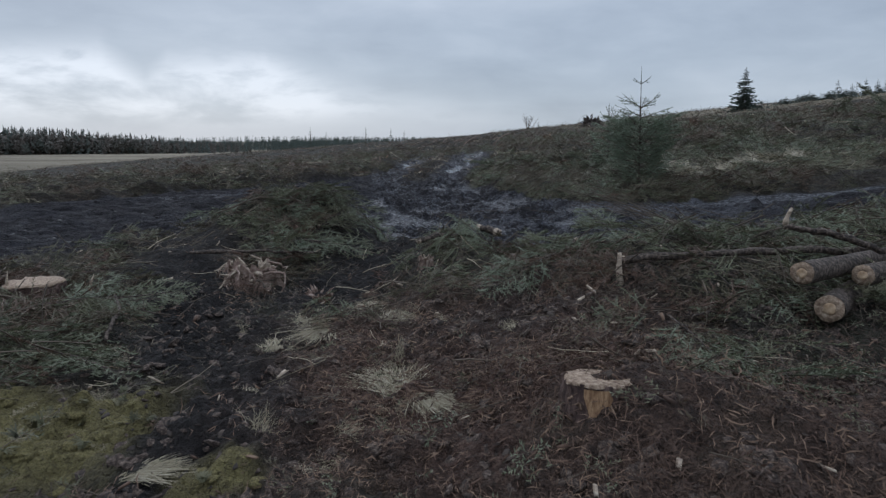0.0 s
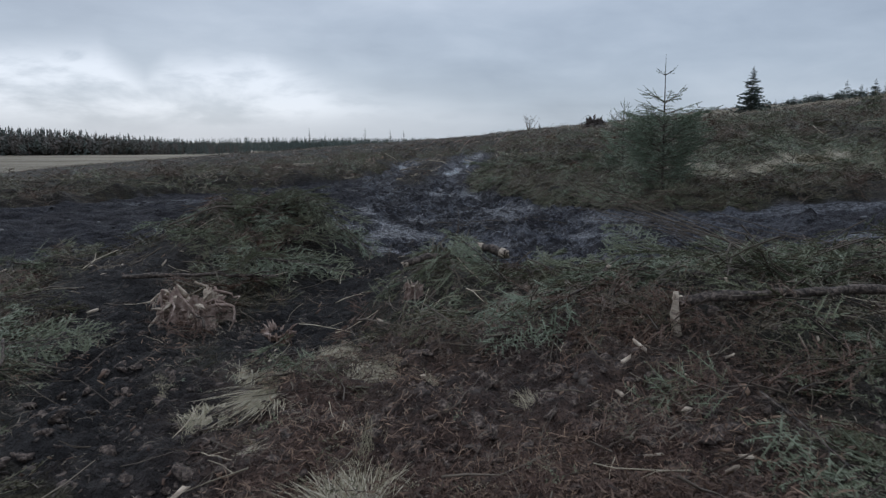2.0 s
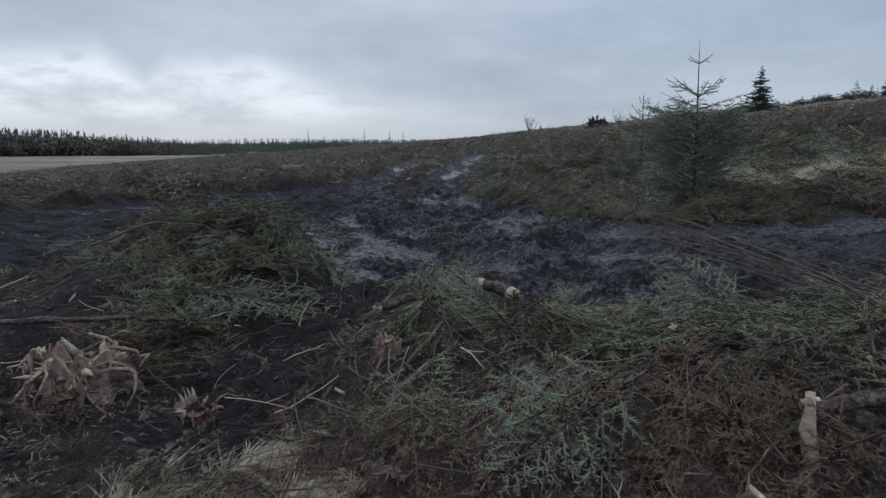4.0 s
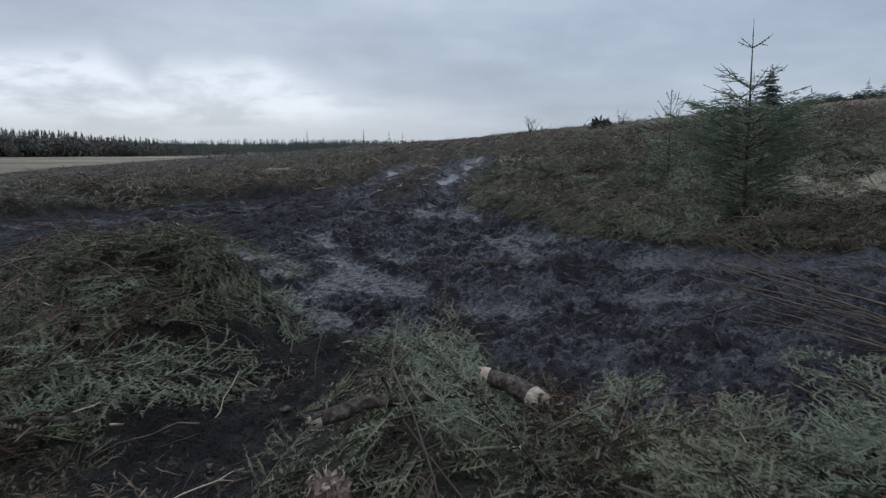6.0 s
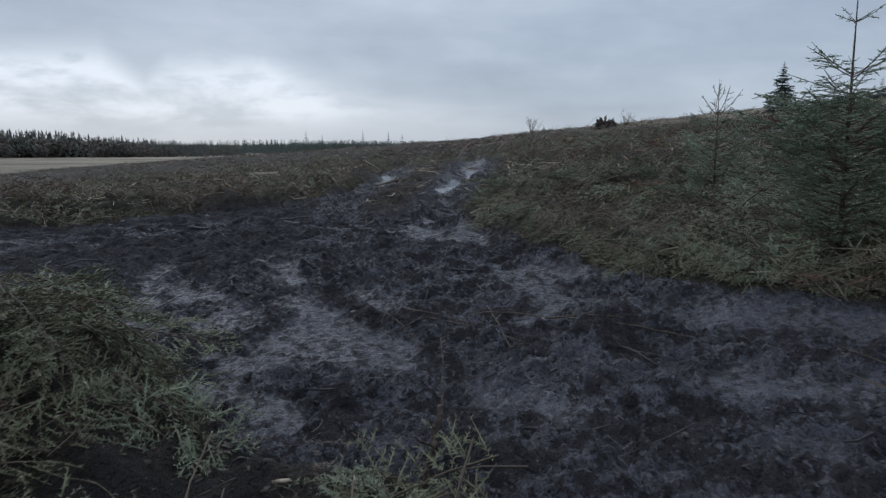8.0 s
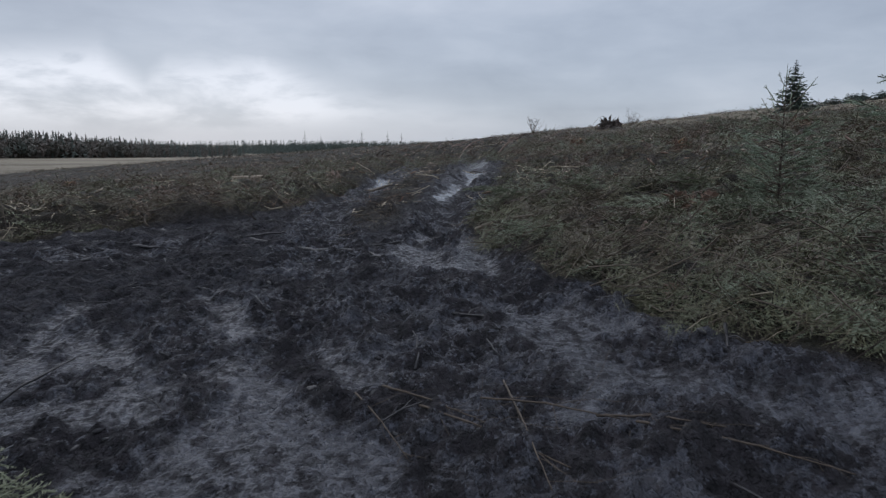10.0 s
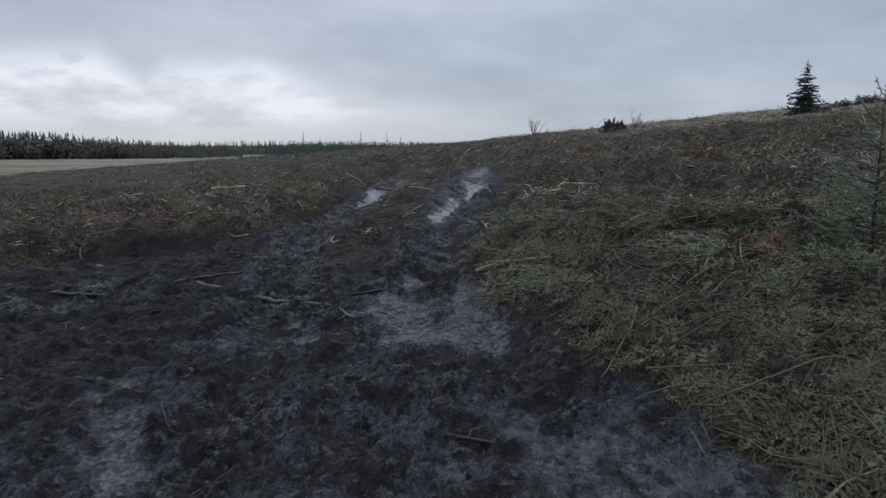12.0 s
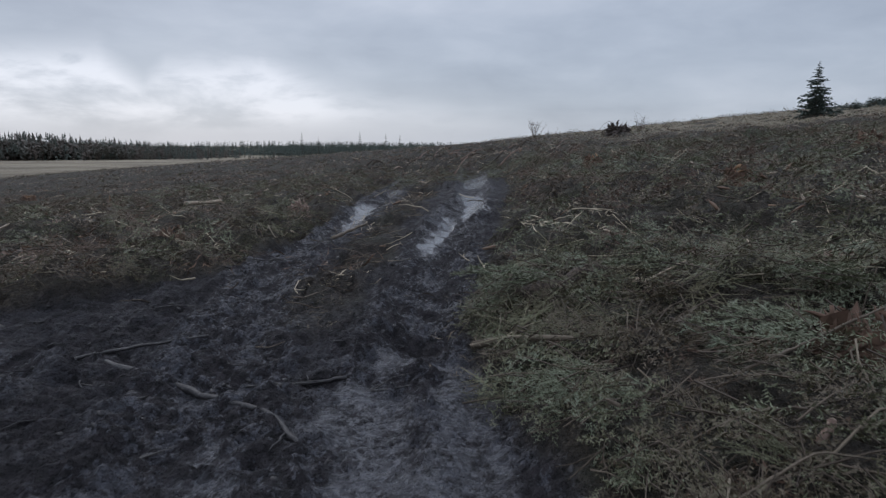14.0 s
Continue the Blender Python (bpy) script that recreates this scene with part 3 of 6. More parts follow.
def needles(soup, rng, a, b, step, size, width, mat=0, tint=0.5, flat=0.35, up=(0, 0, 1.0), core=0.0):
    """A shoot from a to b, feathered with needles to both sides and above."""
    a, b = np.asarray(a, float), np.asarray(b, float)
    length = np.linalg.norm(b - a)
    k = int(length / step + rng.random())
    if k < 1:
        return
    axis = (b - a) / (length + 1e-9)
    s = np.cross(axis, up)
    s /= np.linalg.norm(s) + 1e-9
    w = np.cross(s, axis)
    if core:
        ring = [a + (b - a) * 0.4 + size * core * (math.cos(q) * s + math.sin(q) * w) for q in (0.5, 2.6, 4.7)]
        soup.put([a, *ring, b], [(0, 1, 2), (0, 2, 3), (0, 3, 1), (4, 2, 1), (4, 3, 2), (4, 1, 3)], mat, tint)
    ang = np.where(rng.random(k) < 0.5, 0.0, math.pi) + rng.normal(0, 1.0 - 0.75 * flat, k)
    r = np.cos(ang)[:, None] * s + np.sin(np.abs(ang))[:, None] * w
    t = (np.arange(k) + rng.random(k)) / k
    way = axis * 0.7 + r
    way /= np.linalg.norm(way, axis=1)[:, None]
    root = a + axis * length * t[:, None]
    ln = size * rng.uniform(0.75, 1.25, (k, 1)) * (1.05 - 0.35 * t[:, None])
    v = np.stack([root - axis * width / 2, root + axis * width / 2, root + way * ln], 1).reshape(-1, 3)
    soup.put(v, np.arange(3 * k).reshape(-1, 3), mat, tint)


def bough(rng, length, pairs, step, size, width, droop=0.15, thick=0.006, bare=0.12, lift=0.0, second=3, core=0.0):
    """A spruce bough along +x, flat in x-y: needles are material 0, wood is 1."""
    soup = Soup()
    t = np.linspace(0, 1, 5)
    side = rng.normal(0, 0.16) * length
    stem = np.stack([t * length, side * t * t, lift * length * t * t - droop * length * t**2 + 0.02 * length * np.sin(3 * t)], 1)
    soup.put(*tube(stem, thick * (1.05 - 0.8 * t), 3, caps=False), 1, 0.2)

    def on(s):
        return np.array([np.interp(s, t, stem[:, k]) for k in range(3)])

    needles(soup, rng, on(0.55), on(1.0), step, size, width, core=core)
    for k in range(pairs):
        s = bare + (0.96 - bare) * (k + rng.random() * 0.8) / pairs
        for sgn in (-1, 1):
            if rng.random() < 0.08:
                continue
            reach = length * (0.10 + 0.42 * (1 - s)) * rng.uniform(0.7, 1.2)
            ang = math.radians(rng.uniform(38, 62))
            a = on(s)
            b = a + np.array([math.cos(ang), sgn * math.sin(ang), rng.normal(-0.05, 0.16)]) * reach
            if second > 1:
                v, f = tube(np.stack([a, b]), [thick * 0.4, thick * 0.2], 3, caps=False)
                soup.put(v, f, 1, 0.2)
            needles(soup, rng, a + (b - a) * 0.08, b, step, size, width, core=core)
            if reach > 0.16:
                for s2 in (0.4, 0.62, 0.8)[:second]:
                    c = a + (b - a) * s2
                    sg = rng.choice([-1, 1])
                    ang2 = ang + sg * 0.8
                    e = c + np.array([math.cos(ang2), sgn * math.sin(ang2), rng.normal(-0.1, 0.15)]) * reach * 0.4
                    needles(soup, rng, c, e, step, size, width, core=core)
    return soup.arrays()


def spread(name, label, category, shapes, mats, x, y, scale, tint, tip=0.25, sink=0.0, seed=0, yaw=None, lift=0.0, kind="stuff"):
    """Lays copies of the shapes over the ground, joined into one object."""
    rng = np.random.default_rng(seed)
    z = lie(x, y, TOP)
    e = 0.15
    gx, gy = (lie(x + e, y, LOW) - lie(x - e, y, LOW)) / (2 * e), (lie(x, y + e, LOW) - lie(x, y - e, LOW)) / (2 * e)
    pick = rng.integers(0, len(shapes), len(x))
    V, T, M, C, n = [], [], [], [], 0
    for s, (v, f, m, c) in enumerate(shapes):
        idx = np.nonzero(pick == s)[0]
        if not len(idx):
            continue
        k = len(idx)
        a = rng.uniform(0, 2 * math.pi, k) if yaw is None else yaw[idx]
        p, r = rng.normal(0, tip, k), rng.normal(0, tip, k)
        fwd = np.stack([np.cos(a), np.sin(a), np.cos(a) * gx[idx] + np.sin(a) * gy[idx] + p], 1)
        fwd /= np.linalg.norm(fwd, axis=1)[:, None]
        lft = np.stack([-np.sin(a), np.cos(a), -np.sin(a) * gx[idx] + np.cos(a) * gy[idx] + r], 1)
        upv = np.cross(fwd, lft)
        upv /= np.linalg.norm(upv, axis=1)[:, None]
        lft = np.cross(upv, fwd)
        R = np.stack([fwd, lft, upv], 1) * scale[idx][:, None, None]
        mid = v[:, :3].mean(0) * np.array([1, 0, 0])
        w = np.einsum("vi,kij->kvj", v - mid, R) + np.stack([x[idx], y[idx], z[idx] - sink + 0.03 * scale[idx] + lift * rng.random(k)], 1)[:, None]
        V.append(w.reshape(-1, 3))
        T.append((f[None] + (np.arange(k) * len(v))[:, None, None] + n).reshape(-1, 3))
        M.append(np.tile(m, k))
        wood = np.zeros(len(v), bool)
        wood[f[m == 1].ravel()] = True
        tt = np.repeat(tint[idx], len(v)).reshape(k, -1)
        tt[:, wood] = c[wood] - 0.15 + 0.25 * rng.random((k, 1))
        C.append(tt.ravel())
        n += k * len(v)
    me = mesh_from(name, np.concatenate(V), np.concatenate(T), mats, np.concatenate(M), True, tint=np.concatenate(C))
    return tagged(new(name, me), label, category, kind=kind)


def sample(seed, count, x0, x1, y0, y1, keep):
    """Places in a rectangle, thinned by keep(x, y, zones)."""
    rng = np.random.default_rng(seed)
    x, y = rng.uniform(x0, x1, count), rng.uniform(y0, y1, count)
    k = keep(x, y, zones(x, y)) > rng.random(count)
    return x[k], y[k], rng


def patch_tint(x, y, rng):
    """Green where fresh, rusty or grey where dead, in patches."""
    p = 0.75 * fbm(x * 0.7, y * 0.7, 51) + 0.25 * fbm(x * 2.2, y * 2.2, 52)
    return np.clip(0.44 + 2.6 * (p - 0.5) + rng.normal(0, 0.24, len(x)), 0.0, 1.0)


def combed(x, y, rng):
    """The way the boughs point: together in swathes, as they were dropped."""
    return 14 * fbm(x * 0.45, y * 0.45, 57) + rng.normal(0, 0.7, len(x))


def brash_cover(x, y, z):
    d, mud, wet, peat, moss, litter, pale = z
    return np.clip(1 - 1.15 * smooth(0.12, -0.05, d) * (y < 34) - 1.3 * peat - 0.8 * moss - 0.85 * litter - 0.9 * pale, 0, 1)


rng = np.random.default_rng(7)
FINE = [bough(rng, rng.uniform(0.5, 0.95), 7, 0.0115, 0.032, 0.010, rng.uniform(0.0, 0.5), second=1, core=0.16) for _ in range(7)]
MIDDLE = [bough(rng, rng.uniform(0.5, 0.9), 4, 0.024, 0.042, 0.021, rng.uniform(0.0, 0.25), second=1) for _ in range(6)]
BROAD = [bough(rng, rng.uniform(0.4, 0.75), 6, 0.013, 0.036, 0.0125, rng.uniform(0.0, 0.5), second=1) for _ in range(7)]
COARSE = [bough(rng, rng.uniform(0.6, 1.0), 2, 0.08, 0.09, 0.07, rng.uniform(0.0, 0.2), second=0) for _ in range(5)]

SPRIGS = [bough(rng, rng.uniform(0.12, 0.28), 2, 0.013, 0.029, 0.012, rng.uniform(-0.2, 0.25), 0.003) for _ in range(8)]

x, y, r = sample(11, 2500, -6.0, 6.5, 4.4, 12.5, lambda x, y, z: brash_cover(x, y, z) * (0.45 + 0.55 * smooth(0.35, 0.6, fbm(x * 1.1, y * 1.1, 55))))
spread("brash", "matted grey-green cut spruce boughs covering the ground", "cut branches", FINE, [NEEDLES, TWIG], x, y, r.uniform(0.7, 1.25, len(x)), patch_tint(x, y, r), 0.4, seed=12, lift=0.18, yaw=combed(x, y, r))
x, y, r = sample(13, 1500, 0.0, 8.5, 12.5, 19.5, brash_cover)
spread("brash", "matted green and brown cut spruce boughs beside the wheel track", "cut branches", BROAD, [NEEDLES, TWIG], x, y, r.uniform(0.7, 1.3, len(x)), np.clip(patch_tint(x, y, r) + 0.18, 0, 1), 0.42, seed=14, lift=0.2, yaw=combed(x, y, r))
x, y, r = sample(31, 2600, 0.0, 4.5, 11.6, 20, lambda x, y, z: smooth(-0.05, 0.1, z[0]) * smooth(0.7, 0.3, z[0]))
spread("brash", "spruce boughs overhanging the edge of the mud", "cut branches", BROAD, [NEEDLES, TWIG], x, y, r.uniform(0.5, 0.9, len(x)), np.clip(patch_tint(x, y, r) + 0.15, 0, 1), 0.45, seed=32, lift=0.12)
x, y, r = sample(15, 4000, -24, 26, 17.5, 42, lambda x, y, z: brash_cover(x, y, z) * ((x < 0) | (y > 19)))
spread("brash", "mixed brown and green cut branches over the felled slope", "cut branches", MIDDLE, [NEEDLES, TWIG], x, y, r.uniform(0.8, 1.5, len(x)), np.clip(patch_tint(x, y, r) * np.where(x < -1, 0.85, 1.0), 0, 1), 0.5, seed=16, lift=0.35)
x, y, r = sample(29, 1500, 0.6, 18, 18, 42, brash_cover)
spread("brash", "heaped green and brown boughs on the slope beside the track", "cut branches", MIDDLE, [NEEDLES, TWIG], x, y, r.uniform(0.5, 1.1, len(x)), patch_tint(x, y, r), 0.5, seed=30, lift=0.3)
x, y, r = sample(17, 700, 6.0, 22, 4, 18, brash_cover)
spread("brash", "cut spruce branches on the slope", "cut branches", MIDDLE, [NEEDLES, TWIG], x, y, r.uniform(0.9, 1.5, len(x)), patch_tint(x, y, r), 0.25, seed=18)
x, y, r = sample(19, 900, -24, -5, 4, 18, brash_cover)
spread("brash", "cut spruce branches beside the peat", "cut branches", MIDDLE, [NEEDLES, TWIG], x, y, r.uniform(0.9, 1.5, len(x)), patch_tint(x, y, r) * 0.8, 0.2, seed=20)
x, y, r = sample(27, 2400, -12, -2.6, 14, 27, lambda x, y, z: brash_cover(x, y, z) * smooth(3.5, 1.0, z[0]))
spread("brash", "dead brown branches along the edge of the peat", "cut branches", MIDDLE, [NEEDLES, TWIG], x, y, r.uniform(0.5, 1.0, len(x)), patch_tint(x, y, r) * 0.6, 0.45, seed=28, lift=0.15)
x, y, r = sample(21, 6000, -90, 90, 42, 125, lambda x, y, z: (lie(x, y, LOW) > -2.2) * (1 - 0.45 * z[6]) * (np.abs(x) < 0.85 * y + 4))
spread("brash", "distant brown and green felling debris", "cut branches", COARSE, [NEEDLES, TWIG], x, y, r.uniform(1.0, 2.2, len(x)), patch_tint(x * 0.5, y * 0.5, r) * np.where(x < 2, 0.5, 0.85), 0.3, seed=22)
x, y, r = sample(23, 4000, -6, 7, 2.5, 13, lambda x, y, z: np.clip(0.10 + 0.9 * brash_cover(x, y, z) - 0.08 * z[3], 0, 1) * (1 - z[1]))
spread("sprigs", "loose spruce sprigs littering the ground", "spruce sprigs", SPRIGS, [NEEDLES, TWIG], x, y, r.uniform(0.7, 1.4, len(x)), patch_tint(x, y, r), 0.4, seed=24, lift=0.06)
x, y, r = sample(25, 2000, 0, 9, 12.5, 20, brash_cover)
spread("sprigs", "loose spruce sprigs beside the track", "spruce sprigs", SPRIGS, [NEEDLES, TWIG], x, y, r.uniform(0.8, 1.6, len(x)), patch_tint(x, y, r), 0.4, seed=26, lift=0.08)

# ---- loose stuff on the ground ----


def stick_shape(rng, length, r, sides=4, fork=True):
    soup = Soup()
    line = bend(rng, (0, 0, 0), (length, 0, 0), length * 0.06, 5)
    soup.put(*tube(line, r * np.linspace(1, 0.45, 5), sides, rng, 0.3), 1, 0.4)
    if fork:
        a = line[rng.integers(1, 4)]
        ang = rng.uniform(0.4, 1.0) * rng.choice([-1, 1])
        b = a + np.array([math.cos(ang), math.sin(ang), rng.uniform(-0.1, 0.4)]) * length * rng.uniform(0.25, 0.5)
        soup.put(*tube(bend(rng, a, b, length * 0.02, 3), [r * 0.55, r * 0.45, r * 0.25], 3, caps=False), 1, 0.4)
    return soup.arrays()


def chip_shape(rng, length, width, thick):
    v = np.array([[sx * length / 2, sy * width / 2, sz * thick / 2] for sx in (-1, 1) for sy in (-1, 1) for sz in (-1, 1)], float)
    v *= rng.uniform(0.55, 1.25, v.shape)
    q = [(0, 1, 3, 2), (4, 6, 7, 5), (0, 4, 5, 1), (2, 3, 7, 6), (0, 2, 6, 4), (1, 5, 7, 3)]
    f = [t for a, b, c, d in q for t in ((a, b, c), (a, c, d))]
    return v, np.array(f), np.zeros(12, int), np.full(8, 0.5)


def tuft_shape(rng, blades, length, lean=0.5, width=0.004, bow=0.5, fan=0.9, rise=1.0, base=0.10):
    """Grass blades from one root, bowed outwards."""
    soup = Soup()
    main = rng.uniform(0, 2 * math.pi)
    for _ in range(blades):
        a = main + rng.normal(0, fan)
        ln, tip = length * rng.uniform(0.5, 1.15), lean * rng.uniform(0.4, 1.5)
        d = np.array([math.cos(a), math.sin(a), 0])
        s = np.array([-math.sin(a), math.cos(a), 0]) * width * rng.uniform(0.6, 1.3)
        root = rng.normal(0, length * base, 3) * (1, 1, 0)
        t = np.array([0, 0.4, 0.75, 1.0])[:, None]
        line = root + d * ln * (tip * t + bow * t**2) + np.array([0, 0, rise]) * ln * (t - 0.55 * bow * t**2 - 0.25 * tip * t)
        v = np.concatenate([line[:3] - s, line[:3] + s, line[3:]])
        soup.put(v, [(0, 1, 4), (0, 4, 3), (1, 2, 5), (1, 5, 4), (2, 6, 5)], 0, 0.5)
    return soup.arrays()


def lump_shape(rng, flat=0.6, n=7):
    """A knobbly lump of earth."""
    rings, sides = 4, n
    v = [(0, 0, flat)]
    for k in range(1, rings):
        a = math.pi * k / rings
        for j in range(sides):
            b = 2 * math.pi * (j + 0.5 * (k % 2)) / sides
            r = rng.uniform(0.5, 1.5)
            v.append((math.sin(a) * math.cos(b) * r, math.sin(a) * math.sin(b) * r, flat * math.cos(a) * r))
    v.append((0, 0, -flat))
    f = [(0, 1 + j, 1 + (j + 1) % sides) for j in range(sides)]
    for k in range(rings - 2):
        p, q = 1 + k * sides, 1 + (k + 1) * sides
        for j in range(sides):
            f += [(p + j, q + j, q + (j + 1) % sides), (p + j, q + (j + 1) % sides, p + (j + 1) % sides)]
    last = 1 + (rings - 1) * sides
    f += [(last, last - 1 - j, last - 1 - (j + 1) % sides) for j in range(sides)]
    return np.array(v), np.array(f), np.zeros(len(f), int), np.full(len(v), 0.5)


rng = np.random.default_rng(70)
STICKS = [stick_shape(rng, rng.uniform(0.18, 0.7), rng.uniform(0.003, 0.008), 3) for _ in range(10)]
THICK = [stick_shape(rng, rng.uniform(0.5, 1.3), rng.uniform(0.008, 0.02), 4) for _ in range(8)]
CHIPS = [chip_shape(rng, rng.uniform(0.03, 0.11), rng.uniform(0.012, 0.035), rng.uniform(0.005, 0.015)) for _ in range(8)]
LUMPS = [lump_shape(rng, rng.uniform(0.3, 0.55), 6) for _ in range(8)]


def wood_tint(rng, n, pale=0.18):
    t = rng.beta(2, 4, n)
    return np.where(rng.random(n) < pale, rng.uniform(0.8, 1.0, n), t * 0.7)


def twigs(label, seed, count, x0, x1, y0, y1, shapes, keep, lo, hi, tip, pale=0.15, lift=0.0):
    x, y, r = sample(seed, count, x0, x1, y0, y1, keep)
    m = [(v, f, np.zeros(len(f), int), c) for v, f, _, c in shapes]
    spread("twigs", label, "twigs", m, [TWIG], x, y, r.uniform(lo, hi, len(x)), wood_tint(r, len(x), pale), tip, -lift, seed + 1)


twigs("broken grey-brown twigs strewn over the brash", 101, 1700, -6, 7, 2.6, 13, STICKS, lambda x, y, z: np.clip(1 - 1.1 * smooth(0.35, 0.1, z[0]) - 0.7 * z[3], 0, 1) * smooth(2.6, 5.5, y), 0.4, 1.0, 0.3, 0.14, 0.08)
twigs("broken twigs among the boughs beside the track", 103, 1500, 0, 9, 12, 20, STICKS, lambda x, y, z: 1 - z[1], 0.5, 1.1, 0.25, 0.08, 0.05)
twigs("dead twigs and split sticks on the felled slope", 105, 3000, -26, 28, 18, 46, THICK, lambda x, y, z: 1 - 0.9 * z[1], 0.3, 0.95, 0.3, 0.25, 0.12)
twigs("pale broken twigs along the edge of the peat", 155, 900, -12, -2.6, 14, 27, STICKS, lambda x, y, z: (1 - z[1]) * smooth(3.5, 0.5, z[0]), 0.6, 1.3, 0.3, 0.2, 0.06)
twigs("scattered dead sticks on the far slope", 107, 1500, -80, 85, 46, 120, THICK, lambda x, y, z: (lie(x, y, LOW) > -2.2) * (np.abs(x) < 0.85 * y), 0.6, 1.5, 0.15, 0.2, 0.08)
twigs("broken branches jutting along the skyline", 151, 900, 2, 60, 58, 124, THICK, lambda x, y, z: (x < 0.75 * y) * 1.0, 0.7, 1.6, 0.7, 0.1, 0.15)
x, y, r = sample(109, 300, -6, 4, 9.5, 26, lambda x, y, z: z[1] * (1 - z[2]))
spread("twigs", "half-buried muddy sticks pressed into the peat", "twigs", [(v, f, np.zeros(len(f), int), c) for v, f, _, c in THICK], [CLOD], x, y, r.uniform(0.3, 0.8, len(x)), np.full(len(x), 0.5), 0.1, 0.01, 110)
twigs("larger broken branches over the brash", 111, 150, -6, 8, 5.5, 20, THICK, lambda x, y, z: 1 - z[1], 0.5, 1.0, 0.2, 0.08, 0.08)

def fibre_shape(rng, count, reach, length, width):
    """A scatter of thin bent strips: bark fibre, dead needles, grass."""
    soup = Soup()
    for _ in range(count):
        a, ln = rng.uniform(0, 6.28), length * rng.uniform(0.5, 1.4)
        p = np.array([rng.normal(0, reach), rng.normal(0, reach), rng.uniform(0.0, 0.03)])
        way = np.array([math.cos(a), math.sin(a), rng.normal(0, 0.35)]) * ln
        s = np.array([-math.sin(a), math.cos(a), rng.normal(0, 0.6)]) * width
        mid = p + way * 0.5 + rng.normal(0, 0.12, 3) * ln
        soup.put([p, mid - s, mid + s, p + way], [(0, 1, 2), (1, 3, 2)], 0, 0.5)
    v, f, m, c = soup.arrays()
    return v, f, m, np.repeat(rng.random(count), 4)


FIBRES = [fibre_shape(rng, 26, 0.10, 0.07, 0.0025) for _ in range(8)]
BROADFIBRES = [fibre_shape(rng, 22, 0.22, 0.16, 0.006) for _ in range(8)]
x, y, r = sample(113, 2600, -5, 5, 2.4, 8, lambda x, y, z: np.clip(0.2 + 0.75 * z[5], 0, 1) * (1 - 0.85 * z[3]) * (1 - z[1]) * (1 - 0.8 * z[4]))
spread("bark_litter", "red-brown bark fibre and dead needles on the ground", "litter", FIBRES, [RUST], x, y, r.uniform(0.7, 1.4, len(x)), np.clip(r.beta(2, 2.4, len(x)), 0, 1), 0.25, 0.0, 114)
x, y, r = sample(161, 1500, -1.2, 4.2, 2.4, 4.6, lambda x, y, z: (1 - z[4]) * (1 - z[3]) * (0.15 + 0.85 * smooth(0.42, 0.6, fbm(x * 1.6, y * 1.6, 69))))
spread("turf_fibre", "matted brown turf and root fibre round the stump", "turf", FIBRES, [RUST], x, y, r.uniform(0.5, 1.1, len(x)), np.clip(r.beta(1.6, 3, len(x)), 0, 1), 0.5, -0.02, 162)
x, y, r = sample(115, 1500, -6, 8, 4, 20, lambda x, y, z: (1 - z[1]))
spread("dead_litter", "grey-brown dead twiglets among the boughs", "litter", FIBRES, [TWIG], x, y, r.uniform(0.6, 1.2, len(x)), np.clip(r.beta(2, 4, len(x)), 0, 0.5), 0.3, -0.06, 116)
x, y, r = sample(117, 4200, -30, 32, 17, 60, lambda x, y, z: (1 - z[1]) * (lie(x, y, LOW) > -2.0) * (np.abs(x) < 0.75 * y + 4))
spread("dead_litter", "grey and brown torn bark over the felled slope", "litter", BROADFIBRES, [TWIG], x, y, r.uniform(0.5, 1.2, len(x)), wood_tint(r, len(x), 0.2), 0.25, -0.08, 118)
x, y, r = sample(119, 3600, -30, 32, 17, 60, lambda x, y, z: (1 - z[1]) * (lie(x, y, LOW) > -2.0) * (np.abs(x) < 0.75 * y + 4) * smooth(0.48, 0.62, fbm(x * 0.35, y * 0.35, 66)))
spread("bark_litter", "patches of rusty torn bark on the felled slope", "litter", BROADFIBRES, [RUST], x, y, r.uniform(0.6, 1.4, len(x)), np.clip(r.beta(2, 2, len(x)), 0, 1), 0.25, -0.08, 120)

x, y, r = sample(121, 2400, -5, 6, 2.6, 12, lambda x, y, z: np.clip(0.12 + 0.8 * z[5], 0, 1) * (1 - z[1]))
spread("wood_chips", "pale and rusty wood chips and bark flakes on the ground", "wood chips", CHIPS, [RUST], x, y, r.uniform(0.3, 0.9, len(x)), r.beta(2, 2.6, len(x)), 0.4, -0.012, 122)
x, y, r = sample(123, 260, -6, 8, 2.6, 20, lambda x, y, z: 1 - z[1])
spread("wood_chips", "fresh pale wood splinters on the brash", "wood chips", CHIPS, [PALEWOOD], x, y, r.uniform(0.5, 1.3, len(x)), np.full(len(x), 0.5), 0.4, -0.06, 124)
x, y, r = sample(125, 3600, -40, 40, 19, 90, lambda x, y, z: (1 - z[1]) * (lie(x, y, LOW) > -2.0) * (np.abs(x) < 0.8 * y))
spread("wood_chips", "pale and rusty torn wood scattered over the felled slope", "wood chips", CHIPS, [RUST], x, y, r.uniform(0.8, 2.3, len(x)), r.uniform(0.3, 1.0, len(x)), 0.4, -0.1, 126)
x, y, r = sample(127, 1200, -40, 40, 19, 100, lambda x, y, z: (1 - z[1]) * (lie(x, y, LOW) > -2.0) * (np.abs(x) < 0.8 * y))
spread("wood_chips", "pale broken wood scattered over the felled slope", "wood chips", CHIPS, [PALEWOOD], x, y, r.uniform(0.8, 2.8, len(x)), np.full(len(x), 0.5), 0.3, -0.1, 128)

